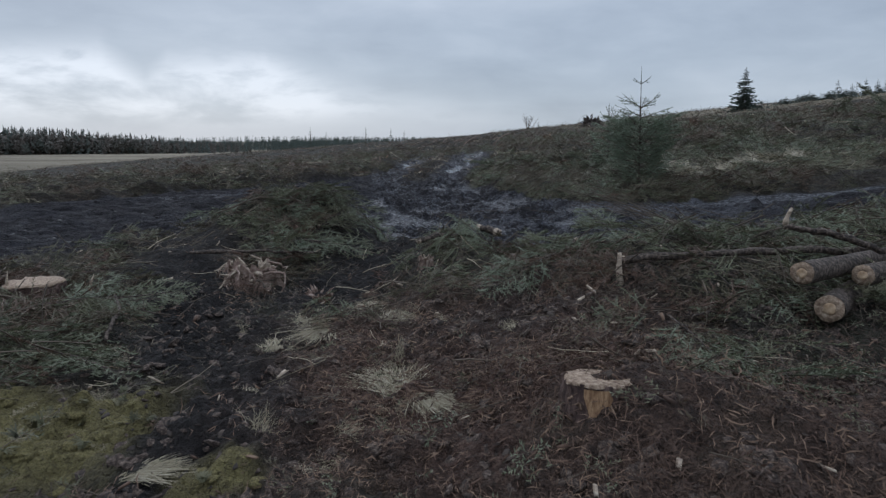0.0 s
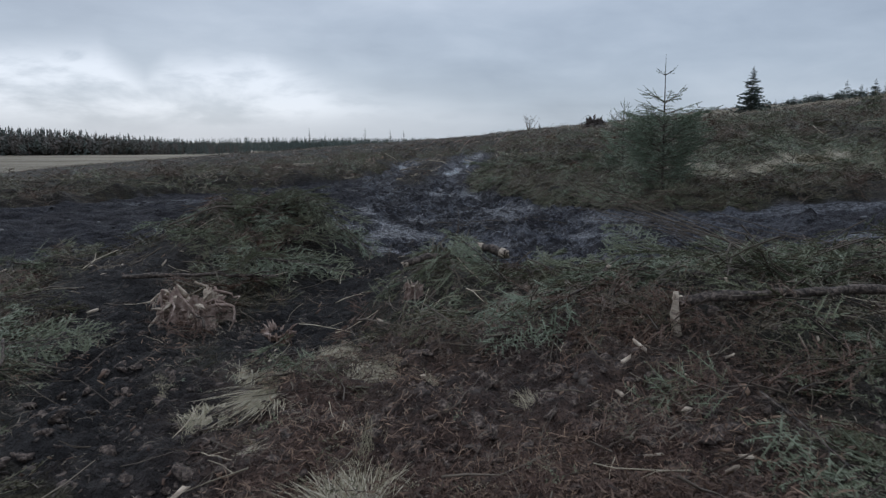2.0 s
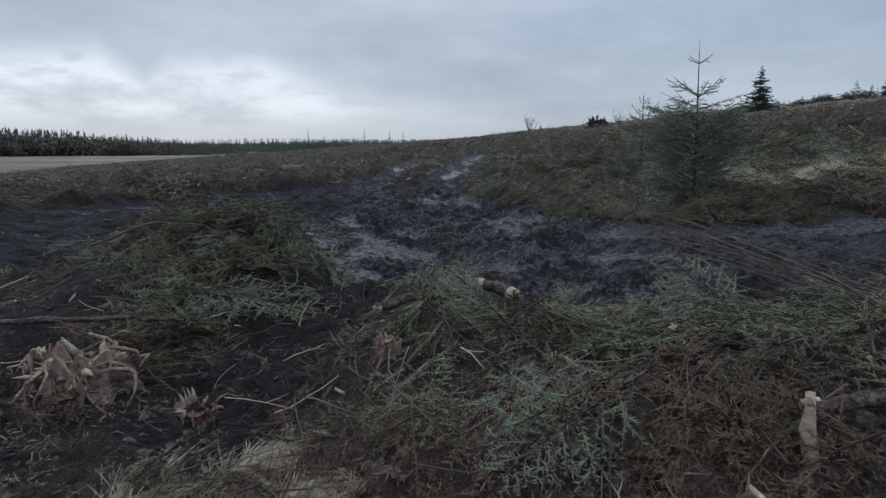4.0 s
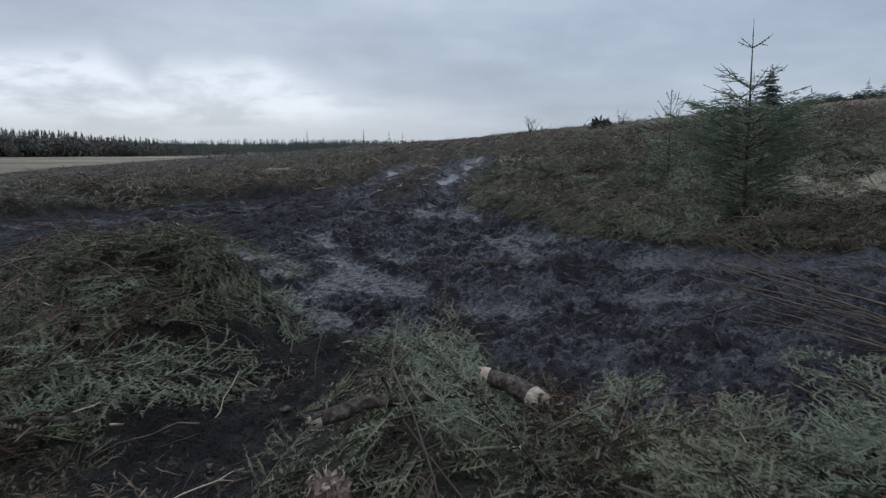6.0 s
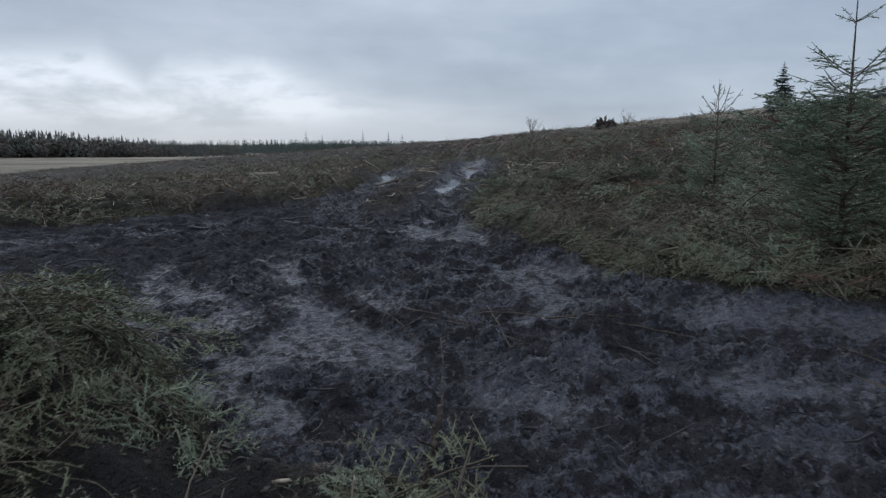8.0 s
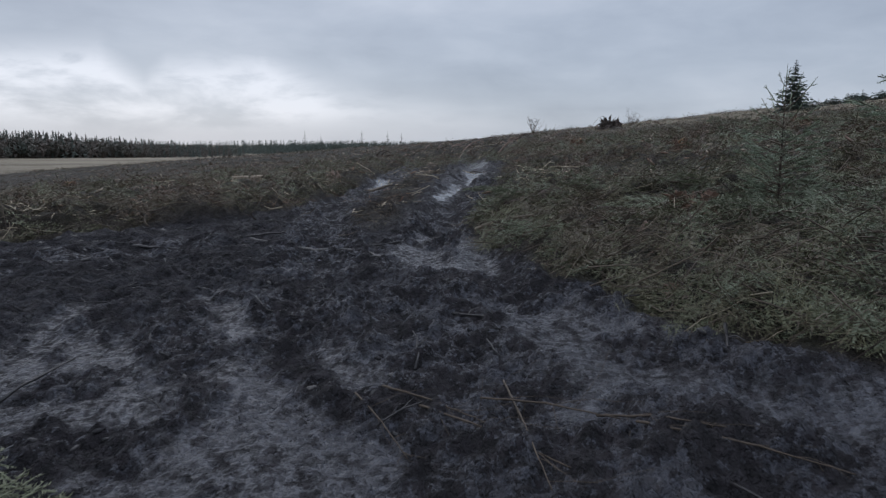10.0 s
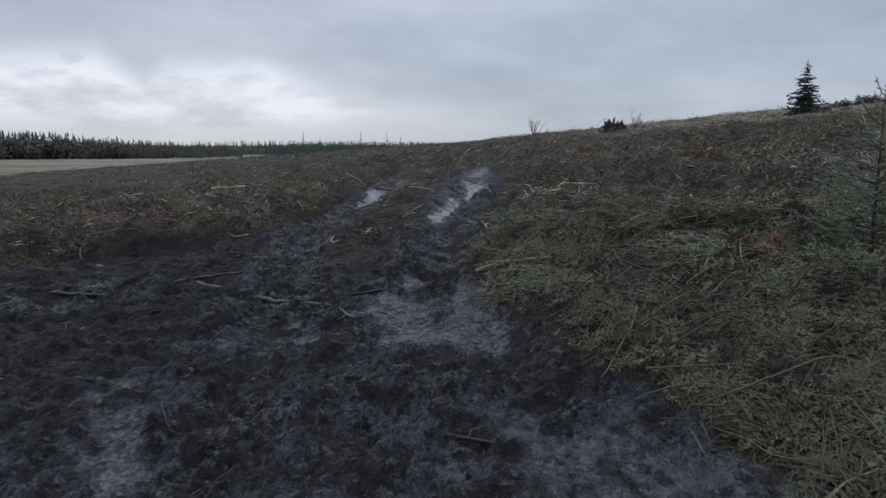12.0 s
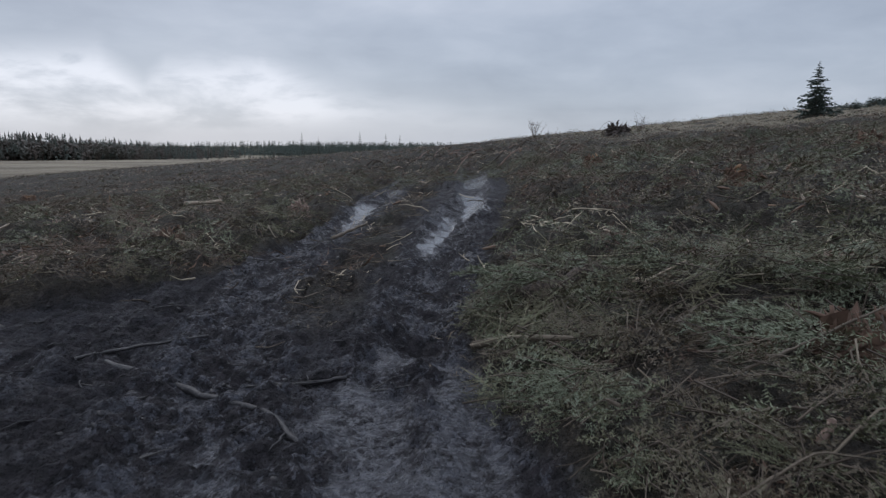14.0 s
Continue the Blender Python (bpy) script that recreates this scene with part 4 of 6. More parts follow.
x, y, r = sample(131, 9000, -5.5, 5, 8.2, 22, lambda x, y, z: z[1] * (1 - 0.93 * z[2]) * (0.25 + 0.75 * smooth(0.4, 0.6, fbm(x * 1.3, y * 1.3, 61))))
spread("mud_clods", "black wet peat clods churned up by wheels", "mud", LUMPS, [CLOD], x, y, 0.008 + 0.03 * r.random(len(x)) ** 1.6, np.full(len(x), 0.5), 0.5, 0.016, 132)
x, y, r = sample(133, 3000, -18, 8, 8, 36, lambda x, y, z: z[1] * (1 - z[2]) * ((np.abs(x) > 4.5) | (y > 21)))
spread("mud_clods", "black peat clods along the track", "mud", LUMPS, [CLOD], x, y, r.uniform(0.02, 0.07, len(x)), np.full(len(x), 0.5), 0.5, 0.02, 134)
x, y, r = sample(137, 11000, -5, 5, 2.4, 7.5, lambda x, y, z: (1 - z[1]) * (1 - z[4]) * (0.4 + 0.6 * smooth(0.42, 0.58, fbm(x * 1.4, y * 1.4, 68))) * smooth(8, 5, y))
spread("turf_crumbs", "crumbled brown turf and root clods", "soil", LUMPS, [TURF], x, y, 0.010 + 0.05 * r.random(len(x)) ** 2.2, np.full(len(x), 0.5), 0.5, 0.015, 138)
x, y, r = sample(139, 800, -5.5, 2, 2.5, 6.5, lambda x, y, z: z[4])
spread("moss", "rounded yellow-green moss cushions", "moss", LUMPS, [MOSS], x, y, r.uniform(0.02, 0.07, len(x)), np.full(len(x), 0.5), 0.3, 0.012, 140)
x, y, r = sample(135, 7000, -5, 4, 2.4, 11, lambda x, y, z: np.clip(z[3] + 0.15 * z[5], 0, 1) * (1 - z[1]))
spread("soil_clods", "dark brown clods of bare soil", "soil", LUMPS, [SOILROOT], x, y, 0.008 + 0.026 * r.random(len(x)) ** 2, np.full(len(x), 0.5), 0.4, 0.008, 136)

rng = np.random.default_rng(71)
DRY = [tuft_shape(rng, 60, 0.20, 0.9, 0.0017, 0.9, 0.7, 0.5, 0.4) for _ in range(4)]
WILD = [tuft_shape(rng, 34, 0.20, 0.8, 0.0020, 0.9, 1.0, 0.7, 0.35) for _ in range(5)]
SHORT = [tuft_shape(rng, 24, 0.07, 0.5, 0.003, 0.5) for _ in range(4)]
x, y, r = sample(141, 900, -5.5, 3, 2.6, 7.5, lambda x, y, z: np.clip(z[4], 0, 1))
spread("moss", "yellow-green moss and short grass on the hummock", "moss", SHORT, [GREENGRASS], x, y, r.uniform(0.6, 1.3, len(x)), r.beta(2, 2, len(x)), 0.3, 0.01, 142)
x, y, r = sample(143, 320, -5, 7, 5, 12.5, lambda x, y, z: (1 - z[1]) * (1 - z[3]) * smooth(0.45, 0.62, fbm(x * 0.9 + 5, y * 0.9, 63)))
spread("wild_grass", "lank olive grass growing through the brash", "grass", WILD, [GREENGRASS], x, y, r.uniform(0.5, 0.95, len(x)), np.clip(r.normal(0.4, 0.25, len(x)), 0, 1), 0.3, 0.01, 144)
x, y, r = sample(145, 800, 0, 9, 12, 20, lambda x, y, z: (1 - z[1]) * smooth(0.42, 0.6, fbm(x * 0.9 + 5, y * 0.9, 64)))
spread("wild_grass", "lank olive grass along the edge of the track", "grass", WILD, [GREENGRASS], x, y, r.uniform(0.7, 1.5, len(x)), np.clip(r.normal(0.6, 0.3, len(x)), 0, 1), 0.3, 0.01, 146)
x, y, r = sample(147, 200, -4, 0.4, 3, 7, lambda x, y, z: np.clip(0.25 + 0.4 * z[5] + 0.2 * z[4], 0, 1) * (1 - 0.7 * z[3]))
spread("dry_grass", "wisps of bleached dead grass", "grass", DRY, [STRAW], x, y, r.uniform(0.3, 0.7, len(x)), np.clip(r.normal(0.45, 0.2, len(x)), 0, 1), 0.4, 0.01, 148)
x, y, r = sample(149, 1000, 3.5, 8, 12.4, 15.5, lambda x, y, z: z[6])
spread("dry_grass", "bleached dead grass below the young spruce", "grass", DRY, [STRAW], x, y, r.uniform(0.4, 0.9, len(x)), np.clip(r.normal(0.8, 0.2, len(x)), 0, 1), 0.4, -0.04, 150)

# ---- stumps, logs and branches ----


def disc(rng, radius, n=20, bumpy=0.06, rise=0.0):
    a = np.arange(n) * 2 * math.pi / n
    r = radius * (1 + bumpy * rng.normal(0, 1, n))
    v = [(0, 0, rise)] + [(0.55 * q * math.cos(b), 0.55 * q * math.sin(b), rise + rng.normal(0, 0.003)) for q, b in zip(r, a)]
    v += [(q * math.cos(b), q * math.sin(b), rng.normal(0, 0.004)) for q, b in zip(r, a)]
    v += [(q * math.cos(b), q * math.sin(b), -0.02) for q, b in zip(r, a)]
    f = [(0, 1 + j, 1 + (j + 1) % n) for j in range(n)]
    for k in range(2):
        p, q = 1 + k * n, 1 + (k + 1) * n
        for j in range(n):
            f += [(p + j, q + j, q + (j + 1) % n), (p + j, q + (j + 1) % n, p + (j + 1) % n)]
    return np.array(v), np.array(f)


def shell(rng, radius, tall, flare, n=20, rows=8, bumpy=0.07):
    """The bark of a stump, standing on z = 0 and reaching a little below it."""
    v = []
    lobes = rng.uniform(0, 6.28, 3)
    for k in range(rows):
        t = k / (rows - 1)
        z = -0.12 + (tall + 0.12) * t
        for j in range(n):
            a = 2 * math.pi * j / n
            butt = flare * (1 - t) ** 2.2 * (1 + 0.5 * math.sin(5 * a + lobes[0]) + 0.3 * math.sin(3 * a + lobes[1]))
            r = radius * (1 + butt + bumpy * rng.normal(0, 0.6))
            v.append((r * math.cos(a), r * math.sin(a), z))
    f = []
    for k in range(rows - 1):
        p, q = k * n, (k + 1) * n
        for j in range(n):
            j2 = (j + 1) % n
            f += [(p + j, p + j2, q + j2), (p + j, q + j2, q + j)]
    return np.array(v), np.array(f)


def splinter(rng, length, width, mat_bend=0.1):
    """A jagged sliver standing on its base."""
    t = np.array([0, 0.35, 0.7, 1.0])
    line = np.stack([mat_bend * length * t**2, np.zeros(4), length * t], 1)
    return tube(line, width * np.array([0.6, 0.55, 0.35, 0.05]), 4, rng, 0.9)


def mesh_of(name, va, mat, tint=0.45):
    v, f = va
    return mesh_from(name, v, f, mat, tint=np.full(len(v), tint))


def rooted(rng, e, count, reach, r, mat, z0, name="root", level=0.0):
    """Crooked roots from the foot of a stump, each a part of its own."""
    for k in range(count):
        a = 2 * math.pi * (k + rng.uniform(-0.3, 0.3)) / count
        ln = reach * rng.uniform(0.6, 1.3)
        p0 = np.array([math.cos(a), math.sin(a), 0]) * r * 0.5 + (0, 0, z0)
        p1 = np.array([math.cos(a) * ln, math.sin(a) * ln, level + rng.uniform(-0.06, 0.08)])
        line = bend(rng, p0, p1, ln * 0.12, 6)
        part(name, mesh_of(name, tube(line, r * rng.uniform(0.16, 0.3) * np.linspace(1, 0.3, 6), 6, rng, 0.3), mat), e)


def stump(at, radius, tall, seed, label, mat=BARK, cut=WOOD, tilt=(0, 0), flare=0.35, roots=5, slivers=0, heart=0.0, gash=None, group="tree stumps"):
    rng = np.random.default_rng(seed)
    e = thing("tree_stump", label, "tree stump", (at[0], at[1], at[2] if len(at) > 2 else ground_at(*at)), group)
    e.rotation_euler = (tilt[0], tilt[1], 0.0)
    part("bark", mesh_of("bark", shell(rng, radius, tall, flare, 26, 10, 0.11), mat), e)
    v, f = disc(rng, radius * 0.99, 26, 0.07)
    part("cut_face", mesh_of("cut_face", (v + (0, 0, tall + 0.006), f), cut), e, "pale sawn face")
    if heart:
        v, f = disc(rng, radius * heart, 16, 0.06)
        part("heartwood", mesh_of("heartwood", (v + (0, 0, tall + 0.010), f), HEART), e)
    rooted(rng, e, roots, radius * 2.0, radius, mat, tall * 0.2)
    for k in range(slivers):
        a = rng.uniform(0, 6.28)
        v, f = splinter(rng, rng.uniform(0.08, 0.2), rng.uniform(0.012, 0.03))
        part("splinter", mesh_of("splinter", (v + (radius * 0.8 * math.cos(a), radius * 0.8 * math.sin(a), tall), f), PALEWOOD), e, "pale torn splinter")
    if gash is not None:
        # bark torn off down one side, baring amber wood
        back = -e.rotation_euler[2]
        n, rows, g = 6, 6, []
        for k in range(rows):
            t = k / (rows - 1)
            for j in range(n):
                a = gash + back + (j / (n - 1) - 0.5) * (0.72 - 0.3 * (1 - t)) * (1 + 0.2 * math.sin(9 * t)) + rng.normal(0, 0.03)
                r = radius * (1.09 + 0.10 * (1 - t) ** 2) + rng.normal(0, 0.004)
                g.append((r * math.cos(a), r * math.sin(a), tall * 0.3 + (tall * 0.7 - 0.02) * t))
        q = [(k * n + j, k * n + j + 1, (k + 1) * n + j + 1, (k + 1) * n + j) for k in range(rows - 1) for j in range(n - 1)]
        tri = [t for a, b, c, d in q for t in ((a, b, c), (a, c, d))]
        part("torn_side", mesh_of("torn_side", (np.array(g), np.array(tri)), AMBER), e, "amber wood where the bark is torn away")
        for k in range(22):
            # bark frayed along the tear
            a = gash + back + rng.choice([-1, 1]) * rng.uniform(0.3, 0.75)
            z = tall * rng.uniform(0.15, 0.85)
            p = np.array([math.cos(a), math.sin(a), 0]) * radius * 1.08 + (0, 0, z)
            q = p + np.array([math.cos(a) * 0.05, math.sin(a) * 0.05, 0]) * rng.uniform(0.4, 1.6) + (rng.normal(0, 0.02), rng.normal(0, 0.02), rng.normal(-0.04, 0.03))
            part("bark_strip", mesh_of("bark_strip", tube(bend(rng, p, q, 0.008, 4), rng.uniform(0.005, 0.012) * np.array([1, 0.9, 0.7, 0.2]), 4, rng, 0.8), RUST, rng.uniform(0.3, 1.0)), e, "ragged strip of torn bark")
    return e


def tangled_stump(at, radius, seed, label, mats=(ROTTEN, PALEWOOD), count=18, tall=0.25):
    """An old stump wrenched out: a lump with many bare roots."""
    rng = np.random.default_rng(seed)
    e = thing("uprooted_stump", label, "tree stump", (at[0], at[1], at[2] if len(at) > 2 else ground_at(*at)), "wrenched-out stumps")
    n, rows = 30, 9
    v, f = shell(rng, radius * 0.66, tall * 0.8, 0.45, n, rows, 0.05)
    groove = 1 + 0.16 * np.sin(np.arange(n) * 6.2832 * 7 / n + rng.uniform(0, 6)) + rng.normal(0, 0.10, n)
    v[:, :2] *= np.tile(groove, rows)[:, None] * (1 + rng.normal(0, 0.06, len(v)))[:, None]
    lip = tall * (0.45 + 0.4 * rng.random(n) * (0.5 + 0.5 * np.sin(np.arange(n) * 6.2832 * 3 / n + rng.uniform(0, 6))))
    lip += tall * 0.35 * (rng.random(n) < 0.25)
    v[-n:, 2] = lip
    v[-2 * n:-n, 2] = lip * 0.7
    v = np.concatenate([v, [[0, 0, tall * 0.2]]])
    last = len(v) - 1
    f = np.concatenate([f, [(last, last - n + j, last - n + (j + 1) % n) for j in range(n)]])
    part("stump_core", mesh_from("stump_core", v, f, mats[0], shade=False, tint=0.3 + 0.4 * rng.random(len(v))), e)
    for k in range(count):
        a, lift = rng.uniform(0, 6.28), rng.uniform(-0.3, 0.6)
        ln = radius * rng.uniform(0.75, 1.3)
        p0 = np.array([math.cos(a), math.sin(a), 0]) * radius * 0.6 + (0, 0, tall * rng.uniform(0.3, 1.0))
        p1 = np.array([math.cos(a + rng.normal(0, 0.5)) * ln, math.sin(a) * ln, tall * lift - 0.03])
        line = bend(rng, p0, p1, ln * 0.2, 7)
        r = radius * rng.uniform(0.015, 0.06)
        part("root", mesh_of("root", tube(line, r * np.linspace(1, 0.3, 7), 5, rng, 0.5), mats[0] if rng.random() < 0.75 else mats[1]), e)
    for k in range(max(5, count // 2)):
        # torn slabs leaning out along the rim
        b = rng.uniform(0, 6.28)
        v, f = splinter(rng, radius * rng.uniform(0.25, 0.7), radius * rng.uniform(0.09, 0.2), 0.3)
        v = spin(v, rng.normal(0, 0.7), rng.normal(0.3, 0.6), b) + (radius * 0.5 * math.cos(b), radius * 0.5 * math.sin(b), tall * rng.uniform(0.2, 0.7))
        part("splinter", mesh_of("splinter", (v, f), mats[1]), e, "pale torn splinter")
    return e


def log_of(a, b, radius, seed, label, group="stacked logs", mat=BARK, knots=3, taper=0.93, slant=0.15):
    """A sawn log from a to b, with its cut faces and branch scars."""
    rng = np.random.default_rng(seed)
    a, b = np.array(a, float), np.array(b, float)
    e = thing("log", label, "log", tuple(a), group)
    line = bend(rng, (0, 0, 0), b - a, 0.006, 9)
    rad = radius * np.linspace(1, taper, 9)
    part("bark", mesh_of("bark", tube(line, rad, 18, rng, 0.07, caps=False), mat), e)
    way = (b - a) / np.linalg.norm(b - a)
    turn = np.array(Vector(-way).to_track_quat("Z", "Y").to_matrix())
    for w, end, r in ((-way, line[0], radius), (way, line[-1], radius * taper)):
        turn = np.array(Vector(w).to_track_quat("Z", "Y").to_matrix())
        v, f = disc(rng, r * 0.97, 22, 0.02)
        face = part("cut_face", mesh_of("cut_face", (v @ turn.T + end + w * 0.006, f), WOOD), e, "pale sawn end")
        v, f = disc(rng, r * 0.42, 14, 0.05)
        part("heartwood", mesh_of("heartwood", (v @ turn.T + end + w * 0.011, f), HEART), face)
    for k in range(knots):
        p = line[rng.integers(1, 8)]
        d = rng.normal(0, 1, 3)
        d -= (d @ way) * way
        d /= np.linalg.norm(d)
        v, f = disc(rng, radius * 0.3, 9, 0.2)
        t = np.array(Vector(d).to_track_quat("Z", "Y").to_matrix())
        part("branch_scar", mesh_of("branch_scar", (v @ t.T + p + d * radius * 1.03, f), PALEWOOD), e, "pale scar where a branch was cut")
    return e


def torn_face(rng, r, turn, end, n=12):
    """The ragged face of a snapped limb: teeth of uneven length round a hollow."""
    a = np.arange(n) * 6.2832 / n
    teeth = r * rng.uniform(-0.6, 0.6, n) * np.where(rng.random(n) < 0.2, 1.8, 1.0)
    rim = np.stack([1.04 * r * np.cos(a), 1.04 * r * np.sin(a), np.full(n, -1.2 * r)], 1)
    top = np.stack([0.92 * r * np.cos(a), 0.92 * r * np.sin(a), teeth], 1)
    mid = np.stack([0.45 * r * np.cos(a + 0.2), 0.45 * r * np.sin(a + 0.2), r * rng.uniform(-0.6, 0.4, n)], 1)
    v = np.concatenate([rim, top, mid, [[0, 0, 0.1 * r]]])
    f = []
    for k in range(n):
        k2 = (k + 1) % n
        f += [(k, k2, n + k2), (k, n + k2, n + k), (n + k, n + k2, 2 * n + k2), (n + k, 2 * n + k2, 2 * n + k), (2 * n + k, 2 * n + k2, 3 * n)]
    return v @ turn.T + end, np.array(f)


def branch(points, r0, r1, seed, label, mat=BARK, pale=(), group="fallen branches", shoots=0, name="branch", sides=8, tint=0.28):
    """A crooked branch along points in the world; pale: which ends are freshly broken."""
    rng = np.random.default_rng(seed)
    p = np.array(points, float)
    at = p[0].copy()
    p = p - at
    reach = np.linalg.norm(np.diff(p, axis=0), axis=1).sum()
    s = np.linspace(0, len(p) - 1, int(np.clip(reach / (3 * r0), 5, 7 * len(p))))
    line = np.stack([np.interp(s, range(len(p)), p[:, k]) for k in range(3)], 1)
    for _ in range(2):
        line[1:-1] = (line[:-2] + 2 * line[1:-1] + line[2:]) / 4
    line[1:-1] += rng.normal(0, r0 * 0.22, (len(line) - 2, 3))
    e = thing(name, label, name.replace("_", " "), tuple(at), group)
    part("stem", mesh_of("stem", tube(line, np.linspace(r0, r1, len(line)) * rng.uniform(0.85, 1.18, len(line)), sides, rng, 0.4), mat, tint), e)
    for which in pale:
        end, nxt, r = (line[0], line[1], r0) if which == 0 else (line[-1], line[-2], r1)
        d = (end - nxt) / np.linalg.norm(end - nxt)
        t = np.array(Vector(d).to_track_quat("Z", "Y").to_matrix())
        part("broken_end", mesh_of("broken_end", torn_face(rng, r, t, end), PALEWOOD), e, "pale splintered end")
    for k in range(shoots):
        i = rng.integers(2, len(line) - 1)
        d = line[i] - line[i - 1]
        d = d / np.linalg.norm(d) + rng.normal(0, 0.6, 3) + (0, 0, 0.2)
        ln = rng.uniform(0.15, 0.5)
        part("shoot", mesh_of("shoot", tube(bend(rng, line[i], line[i] + d / np.linalg.norm(d) * ln, ln * 0.06, 5), r1 * np.linspace(0.7, 0.25, 5), 4), mat, tint), e)
    return e


stump((0.69, 3.27, 0.10), 0.18, 0.34, 201, "sawn spruce stump with bark torn from one side", mat=STUMPBARK, tilt=(-0.13, 0.03), slivers=0, gash=-1.7, roots=8, flare=0.55)
stump((-4.82, 6.65, -0.12), 0.31, 0.29, 202, "wide pale sawn stump with a standing splinter", mat=STUMPBARK, roots=6, slivers=1)
tangled_stump((-2.5, 9.3, ground_at(-2.5, 9.3) - 0.03), 0.19, 203, "half-buried broken stump on the brash mound", (RUST, ROTTEN), 26, 0.13)
tangled_stump((2.60, 16.5, ground_at(2.6, 16.5) + 0.02), 0.34, 204, "dark rusty torn stump among green boughs", (RUST, RUST), 24, 0.36)
tangled_stump((3.35, 18.4), 0.24, 205, "low brown torn stump in the brash", (RUST, ROTTEN), 16, 0.2)
tangled_stump((-2.62, 7.32, 0.0), 0.36, 206, "wrenched-out stump with bleached bare roots", (ROTTEN, PALEWOOD), tall=0.34, count=40)
tangled_stump((-1.75, 7.2, ground_at(-1.75, 7.2) - 0.03), 0.2, 207, "torn orange-brown root in the litter", (RUST, ROTTEN), 34, 0.08)
tangled_stump((-0.52, 7.5, ground_at(-0.52, 7.5) + 0.04), 0.11, 208, "torn pinkish root wood among the boughs", (ROTTEN, PALEWOOD), 22, 0.07)
v, f = splinter(np.random.default_rng(1), 0.3, 0.05, 0.25)
spike = thing("splinter_post", "pale pointed splinter standing beside a sawn stump", "wood splinter", (-4.32, 6.85, ground_at(-4.32, 6.85) + 0.1))
part("spike", mesh_of("spike", (v, f), PALEWOOD), spike)

log_of((2.50, 4.77, 0.74), (4.3, 6.3, 0.66), 0.088, 211, "sawn spruce log lying on top of the stack")
log_of((3.06, 4.95, 0.69), (4.9, 6.3, 0.62), 0.085, 212, "sawn spruce log resting in the stack")
log_of((2.70, 4.72, 0.48), (4.1, 6.4, 0.42), 0.105, 213, "sawn spruce log with torn bark at the bottom of the stack")
log_of((2.95, 5.15, 0.39), (4.7, 6.6, 0.36), 0.10, 214, "sawn spruce log half hidden under the stack")

branch([(2.55, 5.2, 1.04), (2.95, 5.2, 0.98), (3.4, 5.25, 0.83), (4.2, 5.5, 0.66), (5.2, 6.0, 0.6)], 0.022, 0.036, 221, "trimmed pole with a pale cut end resting on the logs", pale=(0,))
branch([(2.555, 5.2, 1.05), (2.57, 5.2, 1.12), (2.60, 5.2, 1.19)], 0.022, 0.012, 222, "pale broken peg on a trimmed pole", PALEWOOD, sides=6)
branch([(1.36, 5.7, 0.66), (2.1, 5.74, 0.72), (2.95, 5.8, 0.75), (3.7, 5.86, 0.73)], 0.036, 0.030, 223, "long brown pole lying across the brash", pale=(0,))
branch([(1.37, 5.64, 0.42), (1.36, 5.66, 0.58), (1.35, 5.67, 0.73)], 0.034, 0.016, 224, "pale splintered upright at the pole's end", PALEWOOD, sides=6)
branch([(-3.25, 5.3, -0.05), (-3.32, 5.6, 0.06), (-3.46, 5.95, 0.05), (-3.7, 6.3, 0.12)], 0.02, 0.011, 225, "dead limb with a pale broken tip", pale=(1,))
branch([(-0.64, 7.7, 0.50), (-0.45, 7.75, 0.58), (-0.32, 7.8, 0.55), (-0.15, 7.88, 0.57), (0.06, 7.95, 0.54)], 0.034, 0.024, 226, "crooked dark limb with pale broken ends", pale=(0, 1))
branch([(0.10, 7.92, 0.65), (0.22, 7.84, 0.65), (0.36, 7.70, 0.61)], 0.042, 0.048, 227, "short thick limb with torn pale ends", pale=(0, 1))
branch([(-0.22, 9.62, 0.1), (-0.21, 9.64, 0.33), (-0.15, 9.7, 0.5), (-0.14, 9.72, 0.62)], 0.022, 0.012, 228, "dark stick standing in the mud's edge", shoots=2)
branch([(-0.42, 8.6, 0.14), (-0.43, 8.9, 0.4), (-0.43, 9.2, 0.55)], 0.007, 0.005, 229, "thin pale stick rising from the boughs", TWIG, pale=(1,))
branch([(-1.25, 9.4, 0.05), (-1.3, 9.7, 0.2), (-1.28, 9.95, 0.36)], 0.006, 0.004, 230, "thin pale stick by the peat", TWIG, pale=(1,))
branch([(1.00, 6.62, 0.58), (1.06, 6.61, 0.64), (1.12, 6.6, 0.72)], 0.018, 0.017, 231, "brown limb with a pale snapped tip in the boughs", pale=(1,))
branch([(-3.6, 7.9, 0.3), (-3.0, 8.0, 0.30), (-2.5, 8.1, 0.29), (-2.05, 8.2, 0.26)], 0.026, 0.014, 232, "grey branch lying below the brash mound", shoots=3)
branch([(-3.3, 9.0, 0.28), (-2.95, 9.15, 0.34), (-2.7, 9.25, 0.38)], 0.05, 0.045, 233, "short dark log in the brash mound", pale=(1,))
branch([(-2.3, 9.45, 0.46), (-2.12, 9.55, 0.47), (-1.9, 9.65, 0.38)], 0.024, 0.018, 234, "dark broken limb on the brash mound", pale=(0,))
branch([(-3.9, 9.6, 0.62), (-3.3, 9.7, 0.86), (-2.7, 9.6, 0.86), (-2.3, 9.5, 0.66)], 0.012, 0.006, 235, "thin bare branch arched over the mound", TWIG, shoots=4)
branch([(0.5, 18.25, 0.9), (0.9, 18.5, 1.0), (1.33, 18.78, 1.1)], 0.09, 0.08, 236, "dark mossy log end in the brash")
